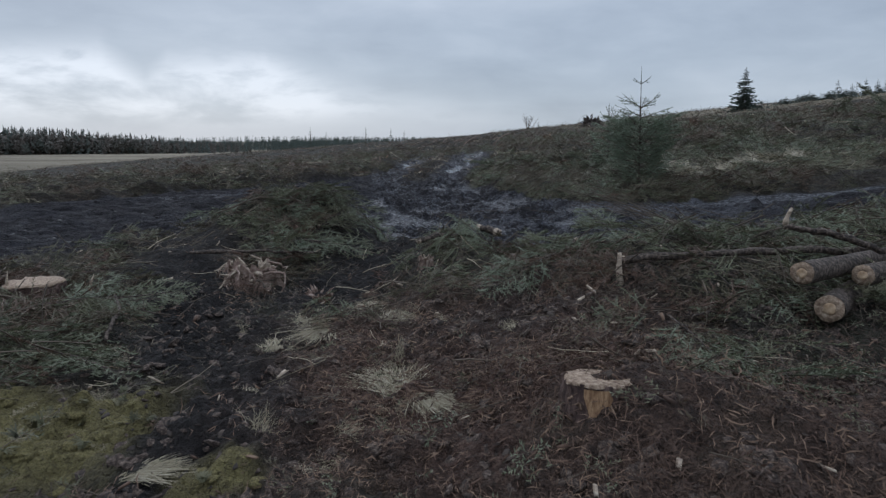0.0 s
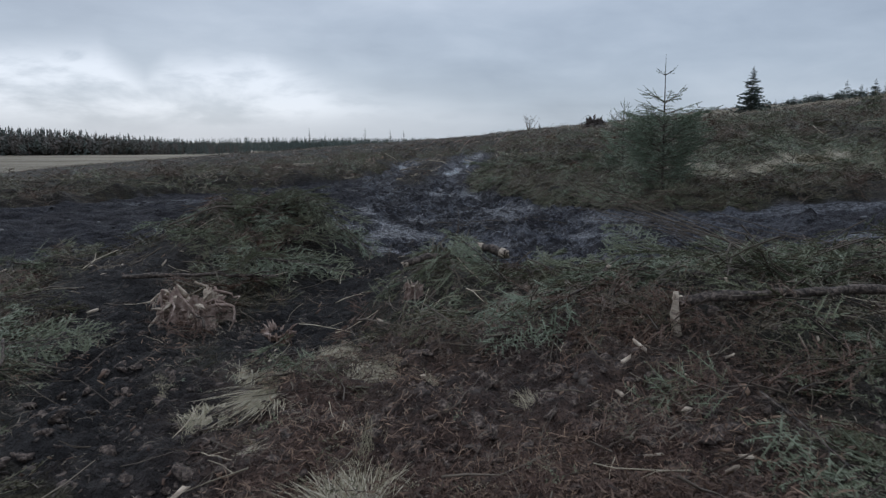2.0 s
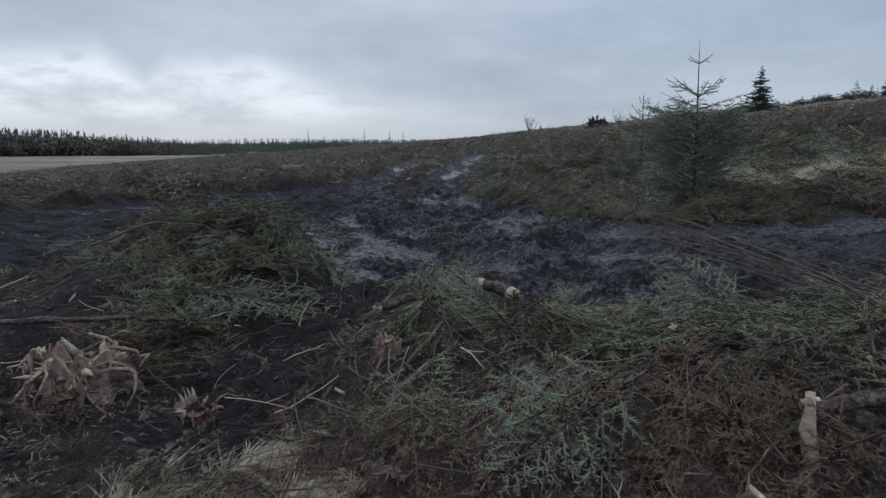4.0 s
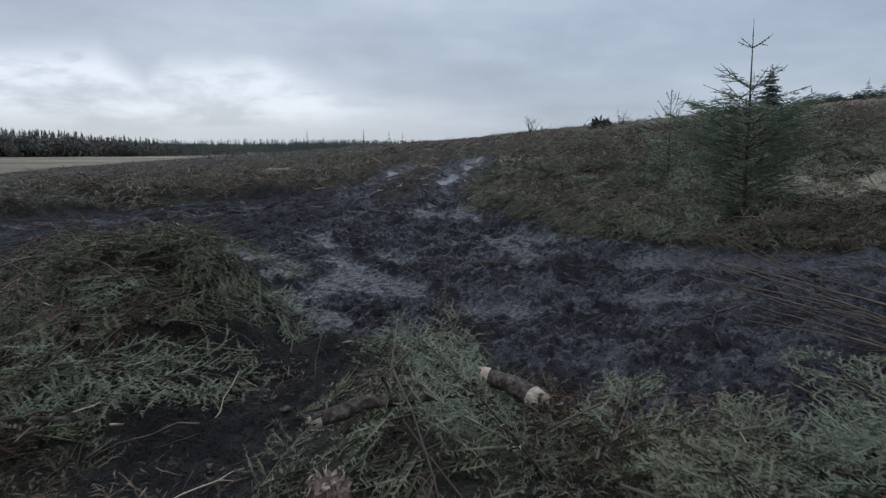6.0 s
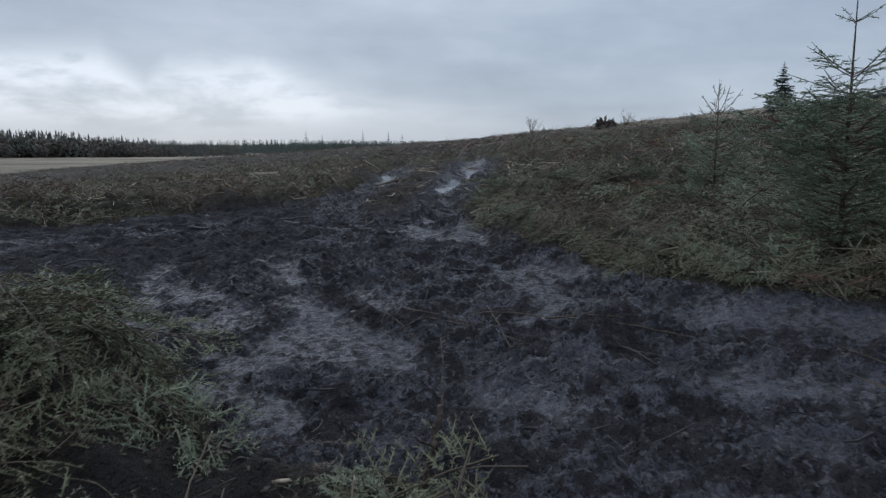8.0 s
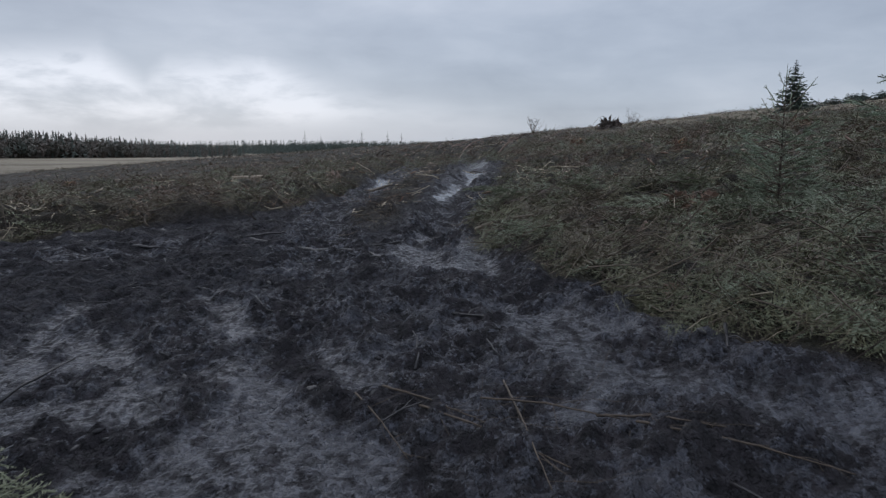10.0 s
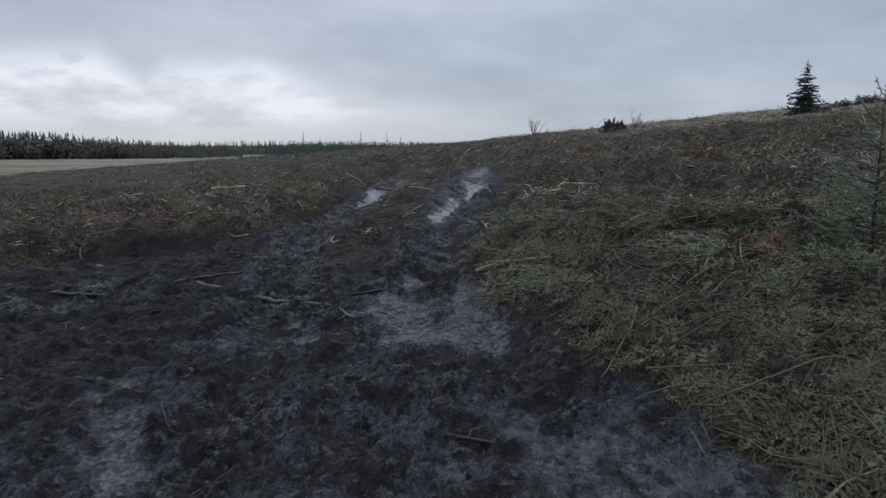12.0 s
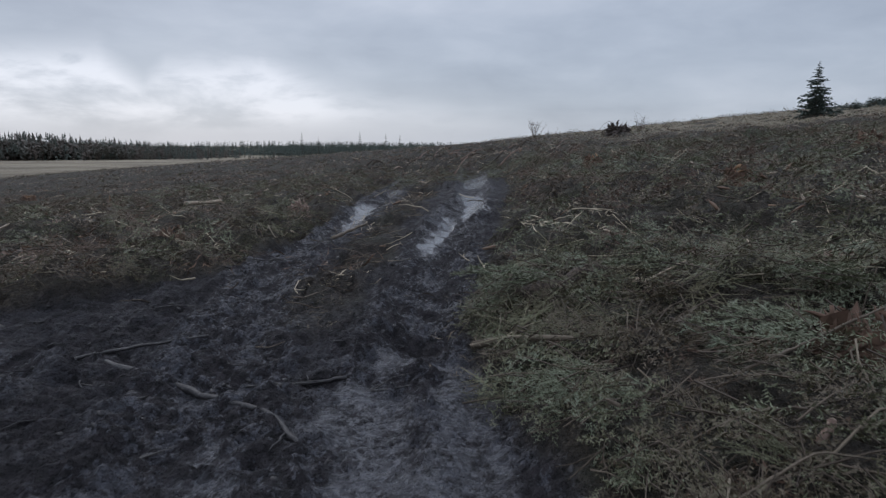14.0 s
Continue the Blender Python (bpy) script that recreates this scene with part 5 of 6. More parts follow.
branch([(1.60, 18.5, 0.98), (1.75, 18.55, 1.02), (1.95, 18.65, 1.05)], 0.04, 0.03, 237, "white barked broken branch stub", PALEWOOD, pale=(0,), shoots=1)
branch([(1.9, 15.4, 0.92), (2.3, 15.45, 1.02), (2.8, 15.7, 1.08), (3.5, 16.0, 1.2)], 0.014, 0.008, 238, "thin forked branch across the boughs", TWIG, shoots=5)
branch([(-7.9, 29.6, 0.72), (-7.0, 30.0, 0.78)], 0.06, 0.05, 239, "pale fallen log on the felled slope", PALEWOOD)
branch([(-2.3, 22.7, 0.8), (-1.95, 24.3, 0.88)], 0.03, 0.02, 240, "pale stick between the wheel ruts", TWIG)
for k, (pts, r0, lab) in enumerate([([(-4.6, 17.1), (-3.95, 17.28), (-3.21, 17.52), (-2.43, 17.94)], 0.03, "dark branch pressed into the peat"),
                                    ([(-3.05, 17.32), (-2.2, 16.93), (-1.38, 16.34), (-1.04, 15.91)], 0.042, "thick muddy branch across the track"),
                                    ([(-0.95, 16.95), (-1.3, 16.9), (-1.75, 17.0)], 0.02, "muddy stick beside the rut")]):
    branch([(px, py, ground_at(px, py) + 0.008) for px, py in pts], 0.75 * r0, r0 * 0.45, 241 + k, lab, CLOD, shoots=2, group="muddy branches")
branch([(0.02, 17.5, ground_at(0.02, 17.5) + 0.1), (0.35, 17.2, ground_at(0.35, 17.2) + 0.13), (0.75, 16.85, ground_at(0.75, 16.85) + 0.14)], 0.028, 0.02, 258, "grey-green pole on the edge of the brash", TWIG, pale=(0,), tint=0.45)
branch([(1.62, 15.2, ground_at(1.62, 15.2) + 0.04), (1.67, 15.22, ground_at(1.67, 15.2) + 0.09), (1.70, 15.24, ground_at(1.70, 15.2) + 0.12)], 0.024, 0.02, 259, "pale sawn branch stub in the green boughs", ROTTEN, pale=(1,))
branch([(1.5, 15.95, ground_at(1.5, 15.95) + 0.12), (2.0, 16.2, ground_at(2.0, 16.2) + 0.2), (2.5, 16.4, ground_at(2.5, 16.4) + 0.28), (3.0, 16.6, ground_at(3.0, 16.6) + 0.33)], 0.009, 0.007, 260, "long brown branch leaning on the torn stump", TWIG, tint=0.25, shoots=3)
branch([(0.05, 13.8, 0.28), (-0.12, 13.45, 0.25), (-0.38, 13.2, 0.2)], 0.026, 0.018, 243, "mud-coated limb in the rut", CLOD)
branch([(1.45, 10.8, 0.22), (1.65, 10.6, 0.28), (1.85, 10.5, 0.22)], 0.02, 0.014, 244, "mud-coated limb sunk in the peat", CLOD)
for k, (a, b) in enumerate([((-0.6, 12.55), (0.05, 12.02)), ((0.15, 12.65), (0.28, 11.3)), ((-0.35, 12.3), (0.4, 11.55)), ((-0.75, 12.45), (-0.38, 11.9)), ((0.0, 12.3), (0.7, 11.9)), ((0.6, 12.0), (1.1, 11.6)), ((0.75, 11.8), (1.5, 11.3))]):
    za, zb = ground_at(*a), ground_at(*b)
    branch([(*a, za + 0.03), ((a[0] + b[0]) / 2, (a[1] + b[1]) / 2, (za + zb) / 2 + 0.05), (*b, zb + 0.02)], 0.007, 0.003, 245 + k, "brown root sticks in the churned mud", TWIG, shoots=6, group="sticks in the mud", tint=0.1)
# long whippy branches reaching out of the brash over the mud
for k, pts in enumerate([
    [(2.6, 6.3, 0.68), (2.05, 6.8, 0.92), (1.4, 7.25, 1.15), (0.82, 7.62, 1.32)],
    [(2.7, 6.5, 0.66), (2.1, 7.0, 0.84), (1.5, 7.5, 1.0), (1.05, 7.9, 1.08)],
    [(2.9, 6.6, 0.62), (2.3, 7.2, 0.78), (1.75, 7.8, 0.88), (1.3, 8.3, 0.9)],
    [(2.4, 6.2, 0.7), (1.9, 6.6, 1.0), (1.35, 7.0, 1.22), (0.95, 7.3, 1.3)],
    [(3.2, 7.0, 0.6), (2.6, 7.7, 0.74), (2.0, 8.6, 0.84), (1.5, 9.6, 0.86)],
    [(2.5, 6.4, 0.6), (2.1, 6.9, 0.72), (1.7, 7.4, 0.8), (1.4, 7.8, 0.78)],
    [(3.9, 7.6, 0.5), (3.4, 8.8, 0.62), (3.0, 10.0, 0.66), (2.6, 11.2, 0.56)]]):
    for j in range(3):
        stray = np.random.default_rng(2600 + 10 * k + j)
        near = np.array(pts) + (j > 0) * (stray.normal(0, 0.12, 3) * (1, 1, 0.5) + stray.normal(0, 0.05, (len(pts), 3)))
        branch(near, stray.uniform(0.0045, 0.007), 0.002, 2600 + 10 * k + j, "long bare whippy branch leaning over the mud", TWIG, shoots=7, group="whippy branches", sides=5, tint=stray.uniform(0.05, 0.4))
# a heap of thin bare branches at the foot of the young spruce
rng = np.random.default_rng(77)
for k in range(22):
    a = np.array([rng.uniform(0.9, 2.6), rng.uniform(13.6, 15.4)])
    d = np.array([rng.normal(0.8, 0.3), rng.normal(-0.35, 0.35)]) * rng.uniform(0.7, 1.5)
    m, b = a + d * 0.5, a + d
    branch([(*a, ground_at(*a) + 0.05), (*m, ground_at(*m) + rng.uniform(0.12, 0.35)), (*b, ground_at(*b) + 0.06)], rng.uniform(0.005, 0.008), 0.003, 280 + k,
           "thin bare branch heaped beside the young spruce", TWIG, shoots=4, group="heaped bare branches", sides=5, tint=rng.uniform(0.1, 0.5))

# rusty stumps and torn roots over the felled slope
for k, (px, py, r) in enumerate([(-14.8, 38.3, 0.4), (-5.6, 23.8, 0.36), (-4.0, 27.0, 0.3), (-24, 46, 0.45), (-9.5, 26.6, 0.3), (6.0, 38.6, 0.4), (2.9, 50, 0.4),
                                 (9.8, 28.5, 0.35), (7.1, 29.6, 0.35), (5.0, 24.5, 0.3), (12.5, 35, 0.35), (-12, 31, 0.3), (8.5, 21, 0.3), (15, 41, 0.4), (-18, 36, 0.35), (4.0, 33, 0.35)]):
    tangled_stump((px, py), r, 300 + k, "rusty torn stump on the felled slope", (RUST if k % 2 else ROTTEN, PALEWOOD if k % 3 else AMBER), 9, 0.32)

twigs("brown debris on the strip between the wheel ruts", 153, 420, -2.4, -0.7, 17.5, 34, STICKS, lambda x, y, z: 1 - z[1], 0.6, 1.4, 0.15, 0.05, 0.02)
# the up-ended root plate on the skyline
e = tangled_stump((12.5, 67.0), 1.1, 330, "dark up-ended root plate on the skyline", (SOILROOT, SOILROOT), 40, 0.85)
# a ragged bank of broken poles where the track tops the rise
rng = np.random.default_rng(78)
for k in range(34):
    a = np.array([rng.uniform(-7, 6), rng.uniform(40, 66)])
    ang, ln = rng.normal(0.1, 0.7), rng.uniform(0.5, 1.5)
    b = a + np.array([math.cos(ang), math.sin(ang)]) * ln
    branch([(*a, ground_at(*a) + 0.1), (*((a + b) / 2), ground_at(*((a + b) / 2)) + rng.uniform(0.25, 0.5)), (*b, ground_at(*b) + rng.uniform(0.1, 0.7))], rng.uniform(0.025, 0.055), 0.02, 340 + k,
           "broken pole in the felling debris", ROTTEN if k % 3 == 0 else BARK, group="poles in the debris", sides=5)

# ---- single spruce boughs on top of the brash ----


def lying_bough(shape, seed):
    v, f, m, c = shape
    e = thing("spruce_bough", "freshly cut grey-green spruce bough lying on the brash", "spruce bough", (0, 0, -50), "cut spruce boughs")
    for name, k, mat in (("stem", 1, BARK), ("foliage", 0, NEEDLES)):
        used = np.unique(f[m == k])
        part(name, mesh_from(name, v[used], np.searchsorted(used, f[m == k]), mat, tint=np.full(len(used), 0.55 + 0.11 * seed)), e)
    return e


rng = np.random.default_rng(76)
models = [lying_bough(bough(rng, rng.uniform(0.75, 1.15), 12, 0.0095, 0.032, 0.010, rng.uniform(0.05, 0.45), 0.008, core=0.18), k) for k in range(5)]
spots = [(rng.uniform(1.35, 3.6), rng.uniform(3.75, 5.1)) for _ in range(34)] + [(rng.uniform(0.2, 3.6), rng.uniform(5.4, 8.2)) for _ in range(46)] + [(rng.uniform(0.5, 4.0), rng.uniform(4.6, 8.4)) for _ in range(34)] + [(rng.uniform(0.7, 4.5), rng.uniform(13.8, 18.5)) for _ in range(30)] + [(rng.uniform(-4.4, -1.9), rng.uniform(8.6, 11.2)) for _ in range(34)] + [(rng.uniform(-2.9, -1.8), rng.uniform(9.7, 10.9)) for _ in range(22)] + [(rng.uniform(-0.9, 0.6), rng.uniform(7.8, 9.0)) for _ in range(6)] + [(rng.uniform(-5.0, -3.0), rng.uniform(4.9, 6.7)) for _ in range(30)]
sx, sy = np.array([p[0] for p in spots]), np.array([p[1] for p in spots])
clear = (outline(sx, sy, MUD) > 0.25) & (zones(sx, sy)[3] < 0.3) & ((zones(sx, sy)[5] < 0.45) | ((sx > 1.3) & (sy > 3.8))) & (np.hypot(sx - 2.75, sy - 4.4) > 0.8) & ~((np.abs(sy - 5.5) < 0.5) & (sx > 1.1))
for k, (px, py) in enumerate(p for p, ok in zip(spots, clear) if ok):
    yaw = rng.uniform(0, 360)
    m = pose(px, py, ground_at(px, py) + rng.uniform(0.08, 0.2), rng.normal(0, 14), rng.normal(4, 12), yaw) @ Matrix.Scale(rng.uniform(0.75, 1.15), 4)
    if k < len(models):
        models[k].matrix_basis = m
    else:
        copy_thing(models[k % len(models)], m)

# heaped boughs on the felled slope
for k in range(46):
    px, py = rng.uniform(3.5, 17), rng.uniform(17.5, 34)
    m = pose(px, py, ground_at(px, py) + rng.uniform(0.1, 0.3), rng.normal(0, 20), rng.normal(0, 18), rng.uniform(0, 360)) @ Matrix.Scale(rng.uniform(1.1, 1.8), 4)
    copy_thing(models[k % len(models)], m)

# ---- clumps of dry grass ----
for k, (px, py, s, lab) in enumerate([(-1.62, 6.05, 1.0, "bleached tussock of dead grass"), (-1.35, 5.75, 0.9, "bleached tussock of dead grass"), (-1.72, 5.45, 0.9, "bleached tussock of dead grass"),
                                      (-0.76, 5.84, 0.9, "bleached tussock combed flat"), (-0.5, 4.2, 1.0, "bleached tussock in the brown litter"), (-0.3, 4.05, 0.7, "bleached tussock in the brown litter"),
                                      (-1.85, 3.2, 0.55, "bleached tussock beside the moss"), (-1.1, 6.3, 0.7, "bleached tussock of dead grass")]):
    rng = np.random.default_rng(400 + k)
    e = thing("grass_tussock", lab, "grass tussock", (px, py, ground_at(px, py) - 0.01), "dead grass tussocks")
    v, f, m, c = tuft_shape(rng, 340, 0.25 * s, 1.0, 0.0018, 1.0, 0.45, 0.5, 0.26)
    part("tuft", mesh_from("tuft", v, f, STRAW, tint=np.clip(np.repeat(rng.normal(0.5, 0.25, len(v) // 7), 7), 0, 1)), e)

# ---- trees ----


def young_spruce(at, tall, seed, label, whorls, lean=(0, 0), dense=1.25, step=0.009):
    """whorls: height as a share, branch length, rise, branches."""
    rng = np.random.default_rng(seed)
    e = thing("young_spruce", label, "spruce", at, "young spruces")
    t = np.linspace(0, 1, 9)
    spine = np.stack([lean[0] * t, lean[1] * t, tall * t], 1)
    part("trunk", mesh_of("trunk", tube(spine, 0.011 * tall * (1.06 - t), 7, rng, 0.15), BARK), e)
    soup = Soup()
    needles(soup, rng, spine[-1] * 0.86 + (0, 0, 0), spine[-1], 0.005, 0.014, 0.006, 0, 0.4, core=0.5)
    for share, reach, rise, count in whorls:
        turn0 = rng.uniform(0, 6.28)
        for k in range(count):
            ln = reach * rng.uniform(0.75, 1.15)
            pairs = max(2, int(ln * (10 if share < 0.58 else 5) * dense))
            v, f, m, c = bough(rng, ln, pairs, step, 0.024, 0.0075, droop=0.0, thick=0.005 + 0.004 * ln, bare=0.2 if share < 0.75 else 0.35, lift=rise * rng.uniform(0.3, 0.9), core=0.24)
            v = v * (1, 0.8 if share < 0.75 else 0.55, 1)
            v = spin(v, 0, -rise * rng.uniform(0.6, 1.2), turn0 + 6.28 * (k + rng.uniform(-0.25, 0.25)) / count)
            p = spine[0] + (spine[-1] - spine[0]) * np.clip(share + rng.normal(0, 0.008), 0, 1)
            soup.put(v + p, f, m, np.where(np.isin(np.arange(len(v)), f[m == 1]), 0.25, np.clip(rng.normal(0.5, 0.2), 0, 1)))
    part("crown", soup.mesh("crown", [LIVING, TWIG]), e)
    return e


low = [(s, 0.42 + 0.52 * (1 - abs(s - 0.42) / 0.42), 0.24, 7) for s in np.linspace(0.06, 0.5, 14)]
young_spruce((3.42, 13.0, ground_at(3.42, 13.0) - 0.03), 2.46, 501, "young blue-green spruce with a bare leading shoot",
             low + [(0.54, 0.86, 0.16, 7), (0.60, 0.66, 0.24, 6), (0.67, 0.58, 0.32, 7), (0.857, 0.24, 0.36, 5)], (-0.07, 0.0))
young_spruce((3.47, 16.25, ground_at(3.47, 16.25) - 0.03), 1.75, 502, "smaller young spruce in the brash",
             [(s, 0.55, 0.3, 6) for s in np.linspace(0.1, 0.5, 7)] + [(0.6, 0.5, 0.5, 6), (0.72, 0.4, 0.6, 5), (0.85, 0.22, 0.7, 4)], (-0.03, 0))


def conifer(rng, tall, tiers, per, width=0.2, slack=0.25, ragged=0.3):
    """A far conifer: a stem with tiers of drooping sprays, each of two or three leaves of foliage."""
    soup = Soup()
    soup.put(*tube([(0, 0, 0), (0, 0, tall * 0.5), (0, 0, tall)], np.array([0.014, 0.009, 0.003]) * tall, 4, caps=False), 1, 0.2)
    for k in range(tiers):
        t = (k + rng.uniform(0, 0.9)) / tiers
        z = tall * (0.04 + 0.95 * t)
        reach = tall * width * (1 - t) ** 0.85 + 0.012 * tall
        a0 = rng.uniform(0, 6.28)
        for j in range(per):
            a = a0 + 6.28 * (j + rng.uniform(-0.3, 0.3)) / per
            ln = reach * rng.uniform(1 - ragged, 1 + ragged)
            d, s = np.array([math.cos(a), math.sin(a), 0]), np.array([-math.sin(a), math.cos(a), 0])
            root, tone, curl = np.array([0, 0, z]), np.clip(0.5 + rng.normal(0, 0.25), 0, 1), rng.uniform(0.0, 0.5)
            for q in np.linspace(0.25, 1.0, 5):
                # a tuft of foliage on either side of the bough
                mid = root + d * ln * q + (0, 0, ln * (curl * q * q - slack * q))
                w = ln * 0.34 * (1.2 - 0.6 * q)
                for sgn in (-1, 1):
                    tip = mid + (d * rng.uniform(0.3, 1.0) + s * sgn * rng.uniform(0.3, 1.0)) * w + (0, 0, rng.normal(0.1, 0.35) * w)
                    soup.put([mid - d * w * 0.5, tip, mid + (0, 0, 0.35 * w)], [(0, 1, 2)], 0, tone)
    return soup


def lone_conifer(x, y, tall, seed, label, tiers=16, per=9, width=0.22, name="conifer", ragged=0.3, group=""):
    rng = np.random.default_rng(seed)
    e = thing(name, label, "conifer", (x, y, ground_at(x, y) - 0.1), group)
    v, f, m, c = conifer(rng, tall, tiers, per, width, ragged=ragged).arrays()
    used = np.unique(f[m == 1])
    part("trunk", mesh_of("trunk", (v[used], np.searchsorted(used, f[m == 1])), BARK), e)
    used = np.unique(f[m == 0])
    part("crown", mesh_from("crown", v[used], np.searchsorted(used, f[m == 0]), DISTANT, tint=0.3 + 0.7 * c[used]), e)
    return e


lone_conifer(24.3, 58.8, 4.1, 511, "lone dark conifer on the skyline", 38, 9, 0.23, ragged=0.7)
for k, (px, py, h) in enumerate([(25.6, 59.5, 1.3), (26.6, 60.5, 1.2), (27.6, 61.5, 1.0), (37, 64, 1.2), (39, 66, 1.7), (40.3, 66, 1.2), (41.5, 67, 1.6), (43.5, 67, 1.5), (45.5, 68, 1.9), (48, 70, 2.2), (35.5, 63, 0.9),
                                 (13.8, 71, 1.4), (16.2, 74, 1.0), (8.8, 84, 1.1), (50, 72, 1.8)]):
    lone_conifer(px, py, h, 520 + k, "small self-sown conifer on the skyline", 10, 7, 0.25, group="skyline saplings")
rng = np.random.default_rng(79)
for k in range(24):
    px = 32.0 + 12.5 * (k + rng.uniform(-0.6, 0.6)) / 24
    lone_conifer(px, 68.5 + rng.uniform(-1, 3), rng.uniform(0.6, 1.0), 600 + k, "low dark brush along the skyline", 12, 7, rng.uniform(0.4, 0.8), name="skyline_brush", ragged=0.9, group="skyline brush")
for k, (px, h) in enumerate([(33.6, 1.3), (36.3, 2.1), (37.7, 1.6), (39.0, 1.9), (40.1, 1.6), (41.8, 1.9)]):
    lone_conifer(px, 66.0, h, 660 + k, "spindly dark young conifer above the brush", 16, 6, 0.24, group="skyline saplings", ragged=0.7)
for k, (px, py, h) in enumerate([(-75.3, 300, 12.0), (-69, 305, 10.0), (-51.5, 315, 12.5), (-39.5, 318, 12.0), (-33.5, 325, 11.5), (-64, 310, 7.0), (-45, 312, 6.5)]):
    lone_conifer(px, py, h, 540 + k, "tall spindly conifer standing alone in the valley", 16, 7, 0.14, group="valley conifers")


def bare_bush(x, y, tall, seed, label):
    rng = np.random.default_rng(seed)
    e = thing("bare_bush", label, "bush", (x, y, ground_at(x, y) - 0.05), "bare bushes")
    for k in range(9):
        a = rng.uniform(0, 6.28)
        tip = np.array([math.cos(a) * tall * rng.uniform(0.2, 0.75), math.sin(a) * tall * 0.4, tall * rng.uniform(0.65, 1.0)])
        line = bend(rng, (0, 0, 0), tip, tall * 0.05, 6)
        soup = Soup()
        soup.put(*tube(line, tall * np.linspace(0.016, 0.004, 6), 4), 0, 0.25)
        for j in range(12):
            p = line[rng.integers(2, 6)]
            q = p + rng.normal(0, 1, 3) * tall * 0.13 + (0, 0, tall * 0.1)
            soup.put(*tube(np.stack([p, (p + q) / 2 + rng.normal(0, 0.02, 3), q]), [tall * 0.006, tall * 0.004, tall * 0.002], 3, caps=False), 0, 0.25)
        part("bare_stem", soup.mesh("bare_stem", [TWIG]), e)
    return e


bare_bush(9.0, 101, 2.4, 560, "bare grey bush on the skyline")
bare_bush(15.0, 70, 1.5, 561, "bare grey bush beside the root plate")


def wood(name, label, seed, places, shapes, sizes, tints):
    rng = np.random.default_rng(seed)
    x, y = places
    spread(name, label, "forest", shapes, [DISTANT, TWIG], x, y, sizes, tints, 0.02, 0.3, seed)


def fir(rng, skirts, sides, width):
    """A far-off conifer one metre tall: ragged sprays on a stem."""
    soup = Soup()
    soup.put(*tube([(0, 0, 0), (0, 0, 0.6)], [0.015, 0.008], 3, caps=False), 1, 0.2)
    for _ in range(skirts * sides):
        # ragged sprays, fewer and shorter towards the tip
        t = rng.random() ** 1.25 * 0.95
        a, r = rng.uniform(0, 6.2832), (width * (1 - t) ** 0.8 + 0.012) * rng.uniform(0.35, 1.0)
        p = np.array([r * math.cos(a), r * math.sin(a), t])
        q = np.array([-math.sin(a), math.cos(a), 0]) * width * 0.3 * (1.1 - t)
        soup.put([p - q, p + q + (0, 0, rng.normal(0, 0.02)), p * (0.4, 0.4, 1) + (0, 0, rng.uniform(0.05, 0.12))], [(0, 1, 2)], 0, 0.5)
    soup.put([(-0.02, 0, 0.8), (0.02, 0, 0.8), (0, 0, 1.0)], [(0, 1, 2)], 0, 0.5)
    return soup.arrays()


rng = np.random.default_rng(80)
SMALL = []
for k in range(8):
    v, f, m, c = fir(rng, 10, 6, rng.uniform(0.15, 0.24))
    SMALL.append((v, f, m, c))


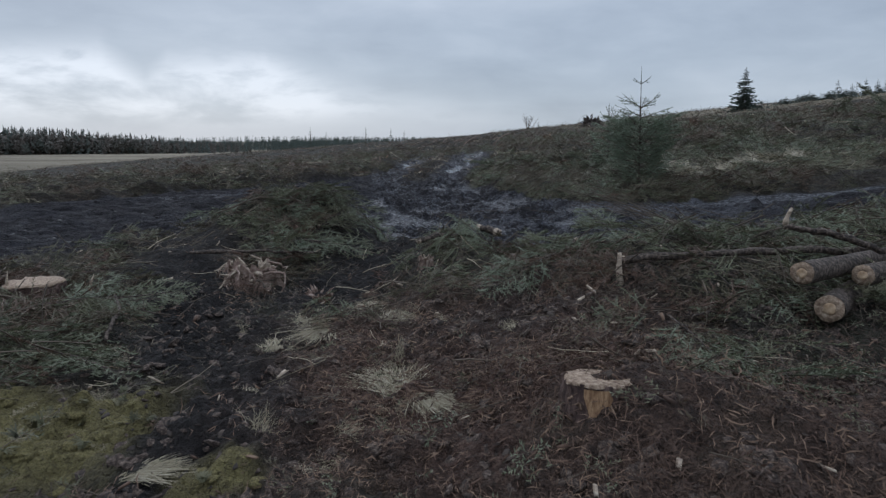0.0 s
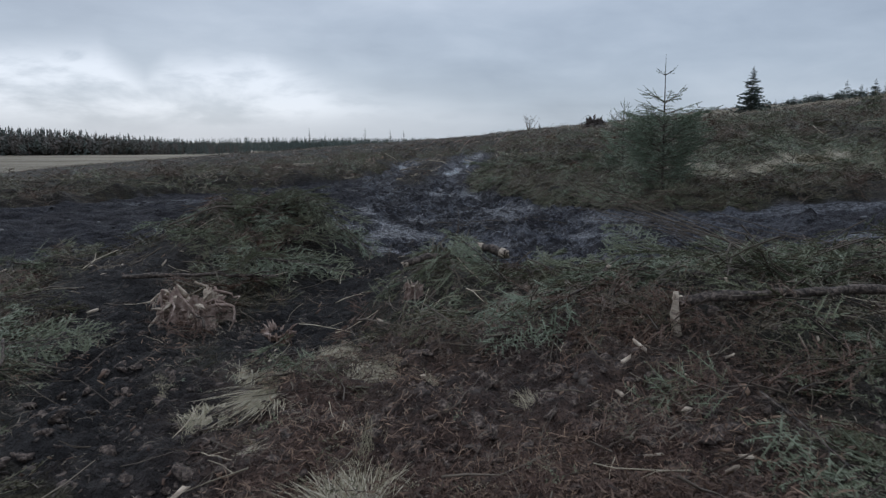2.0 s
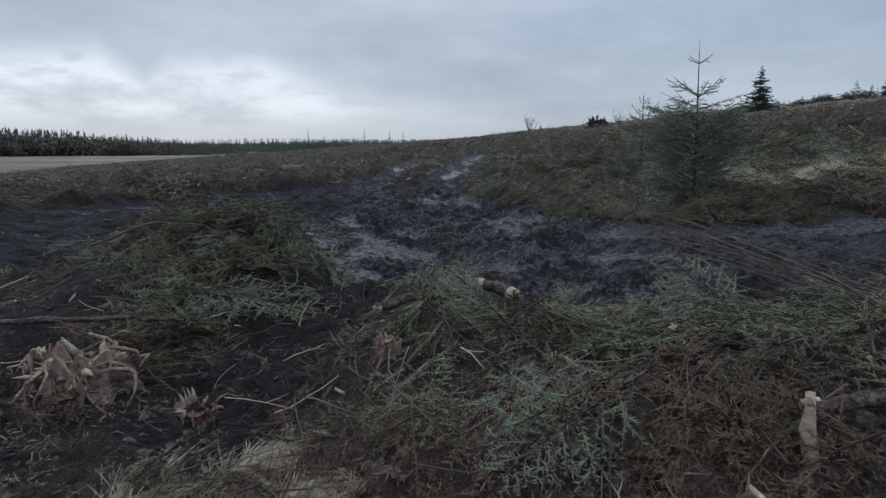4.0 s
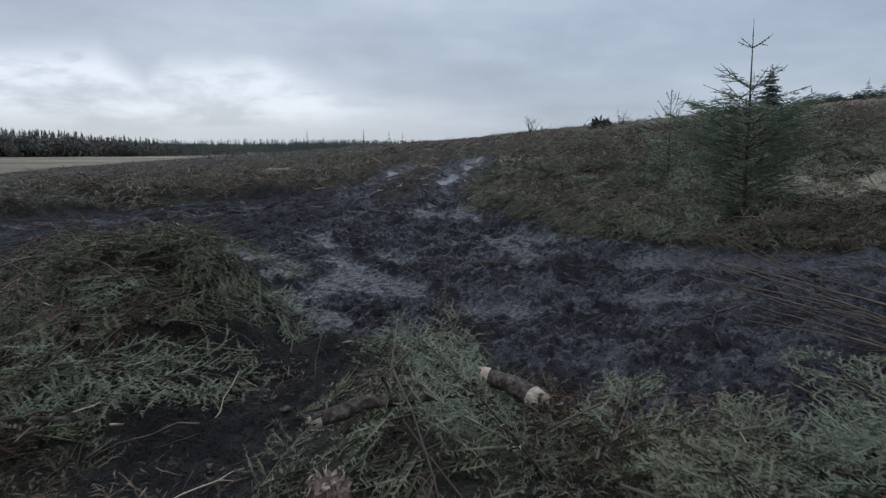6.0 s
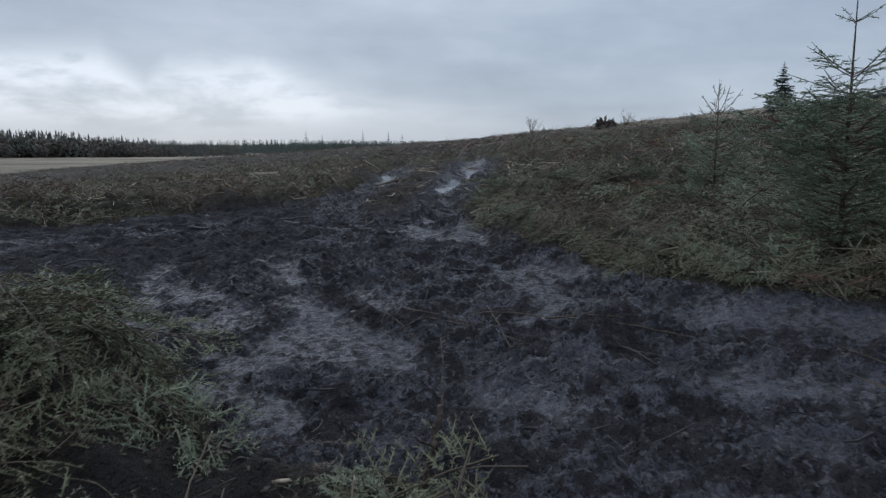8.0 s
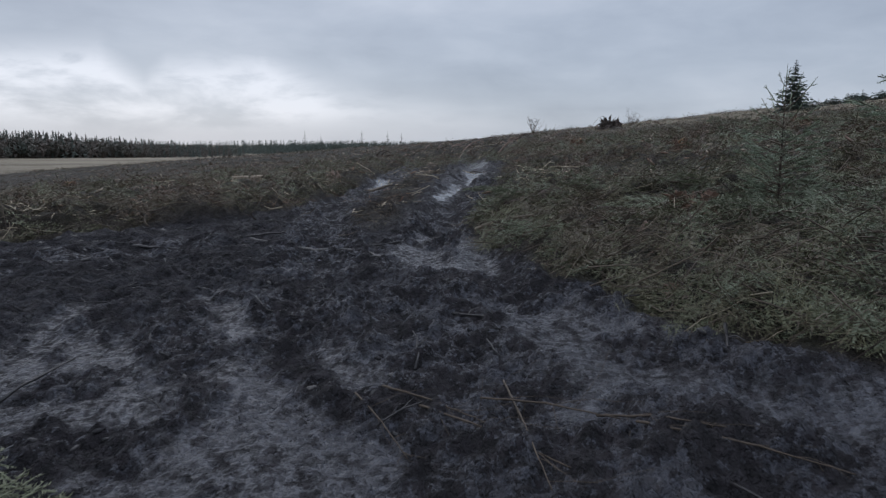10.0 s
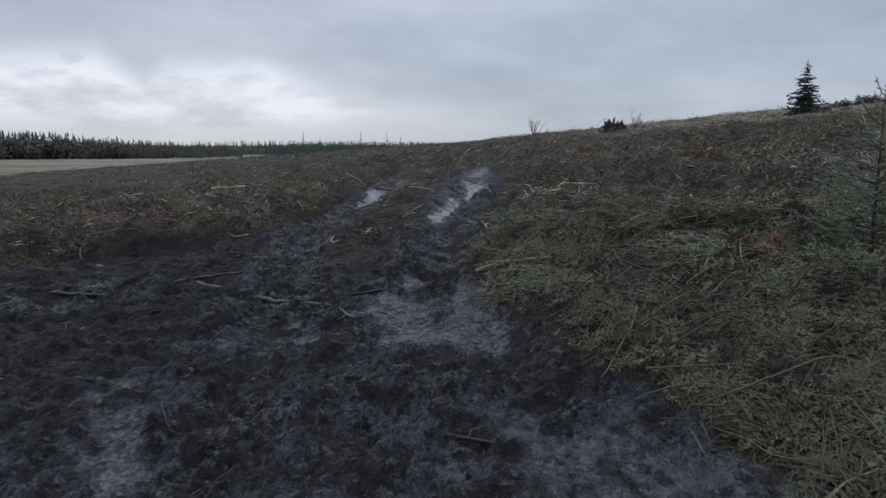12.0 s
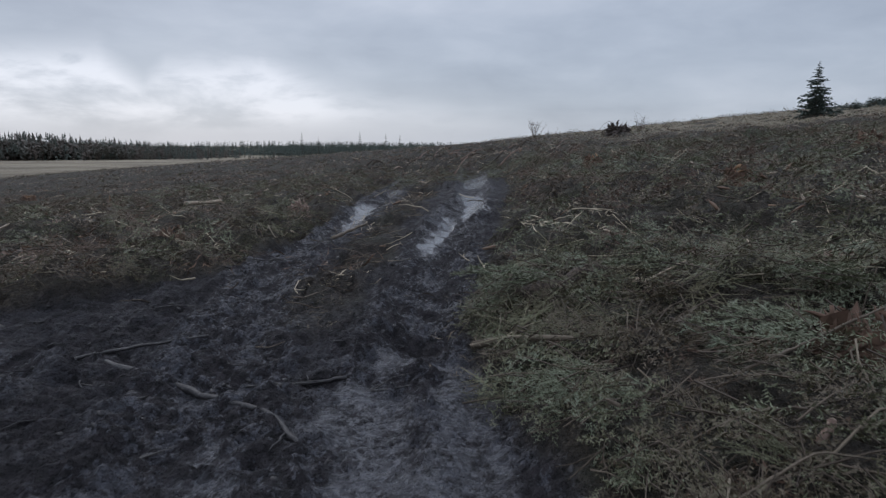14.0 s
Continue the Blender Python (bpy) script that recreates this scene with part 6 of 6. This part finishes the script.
def bushy(rng, leaves):
    """A far-off leafless broad crown one metre tall: a ragged cloud of twig clumps on a stem."""
    soup = Soup()
    soup.put(*tube([(0, 0, 0), (0, 0, 0.5)], [0.02, 0.01], 3, caps=False), 1, 0.2)
    for _ in range(leaves):
        p = rng.normal(0, 1, 3)
        p = p / np.linalg.norm(p) * rng.uniform(0.4, 1.0) * (0.3, 0.3, 0.4) + (0, 0, 0.58)
        soup.put(p + rng.normal(0, 0.075, (3, 3)), [(0, 1, 2)], 0, 0.5)
    return soup.arrays()


CROWNS = [bushy(rng, 60) for _ in range(5)]
n = 750
s, w = rng.random(n) * 0.72, rng.random(n)
wood("valley_wood", "bare brown broadleaved trees along the edge of the field", 85, (-238 + 150 * s + rng.normal(0, 6, n), 188 + 95 * s + 30 * w), CROWNS, np.clip(9.6 - 11 * (s - 0.35), 3.0, 10.5) * rng.uniform(0.5, 1.0, n), np.clip(rng.normal(0.08, 0.12, n), 0, 0.5))
n = 2000
s, w = rng.random(n) * 0.80, rng.random(n)
x = -235 + 150 * s + rng.normal(0, 6, n)
y = 195 + 95 * s + 75 * w
wood("valley_wood", "dark conifer wood at the edge of the pale field", 81, (x, y), SMALL, np.clip(10.5 - 14 * (s - 0.38), 3.5, 11.5) * rng.uniform(0.25, 1.0, n) ** 0.7, np.clip(rng.normal(0.45, 0.25, n) - 0.5 * (rng.random(n) < 0.55) * smooth(0.2, 0.35, s), 0, 1))
n = 1900
y = 400 + 110 * rng.random(n) ** 1.5
x = -y * rng.uniform(0.05, 0.60, n)
wood("far_forest", "dark conifer forest across the valley", 84, (x, y), SMALL, rng.uniform(0.45, 1.0, n) ** 0.6 * (5.2 + 3.2 * smooth(-0.38, -0.2, x / y)) * (y / 430), np.clip(rng.normal(0.65, 0.2, n), 0, 1))
n = 2400
x = rng.uniform(-760, 520, n)
y = 800 + rng.uniform(0, 90, n) - 60 * np.abs(x + 100) / 500
FARTREES = [fir(rng, 5, 6, rng.uniform(0.22, 0.34)) for _ in range(6)]
wood("far_forest", "unbroken dark conifer forest along the horizon", 82, (x, y), FARTREES, rng.uniform(6, 11.5, n) * (1 - 0.25 * smooth(-250, -420, x)), np.clip(rng.normal(0.6, 0.2, n), 0, 1))
n = 260
y = rng.uniform(200, 340, n)
x = -y * rng.uniform(0.05, 0.32, n)
wood("valley_scrub", "low scattered scrub and young conifers beyond the rise", 83, (x, y), SMALL, rng.uniform(1.0, 3.6, n), rng.uniform(0.0, 0.8, n))
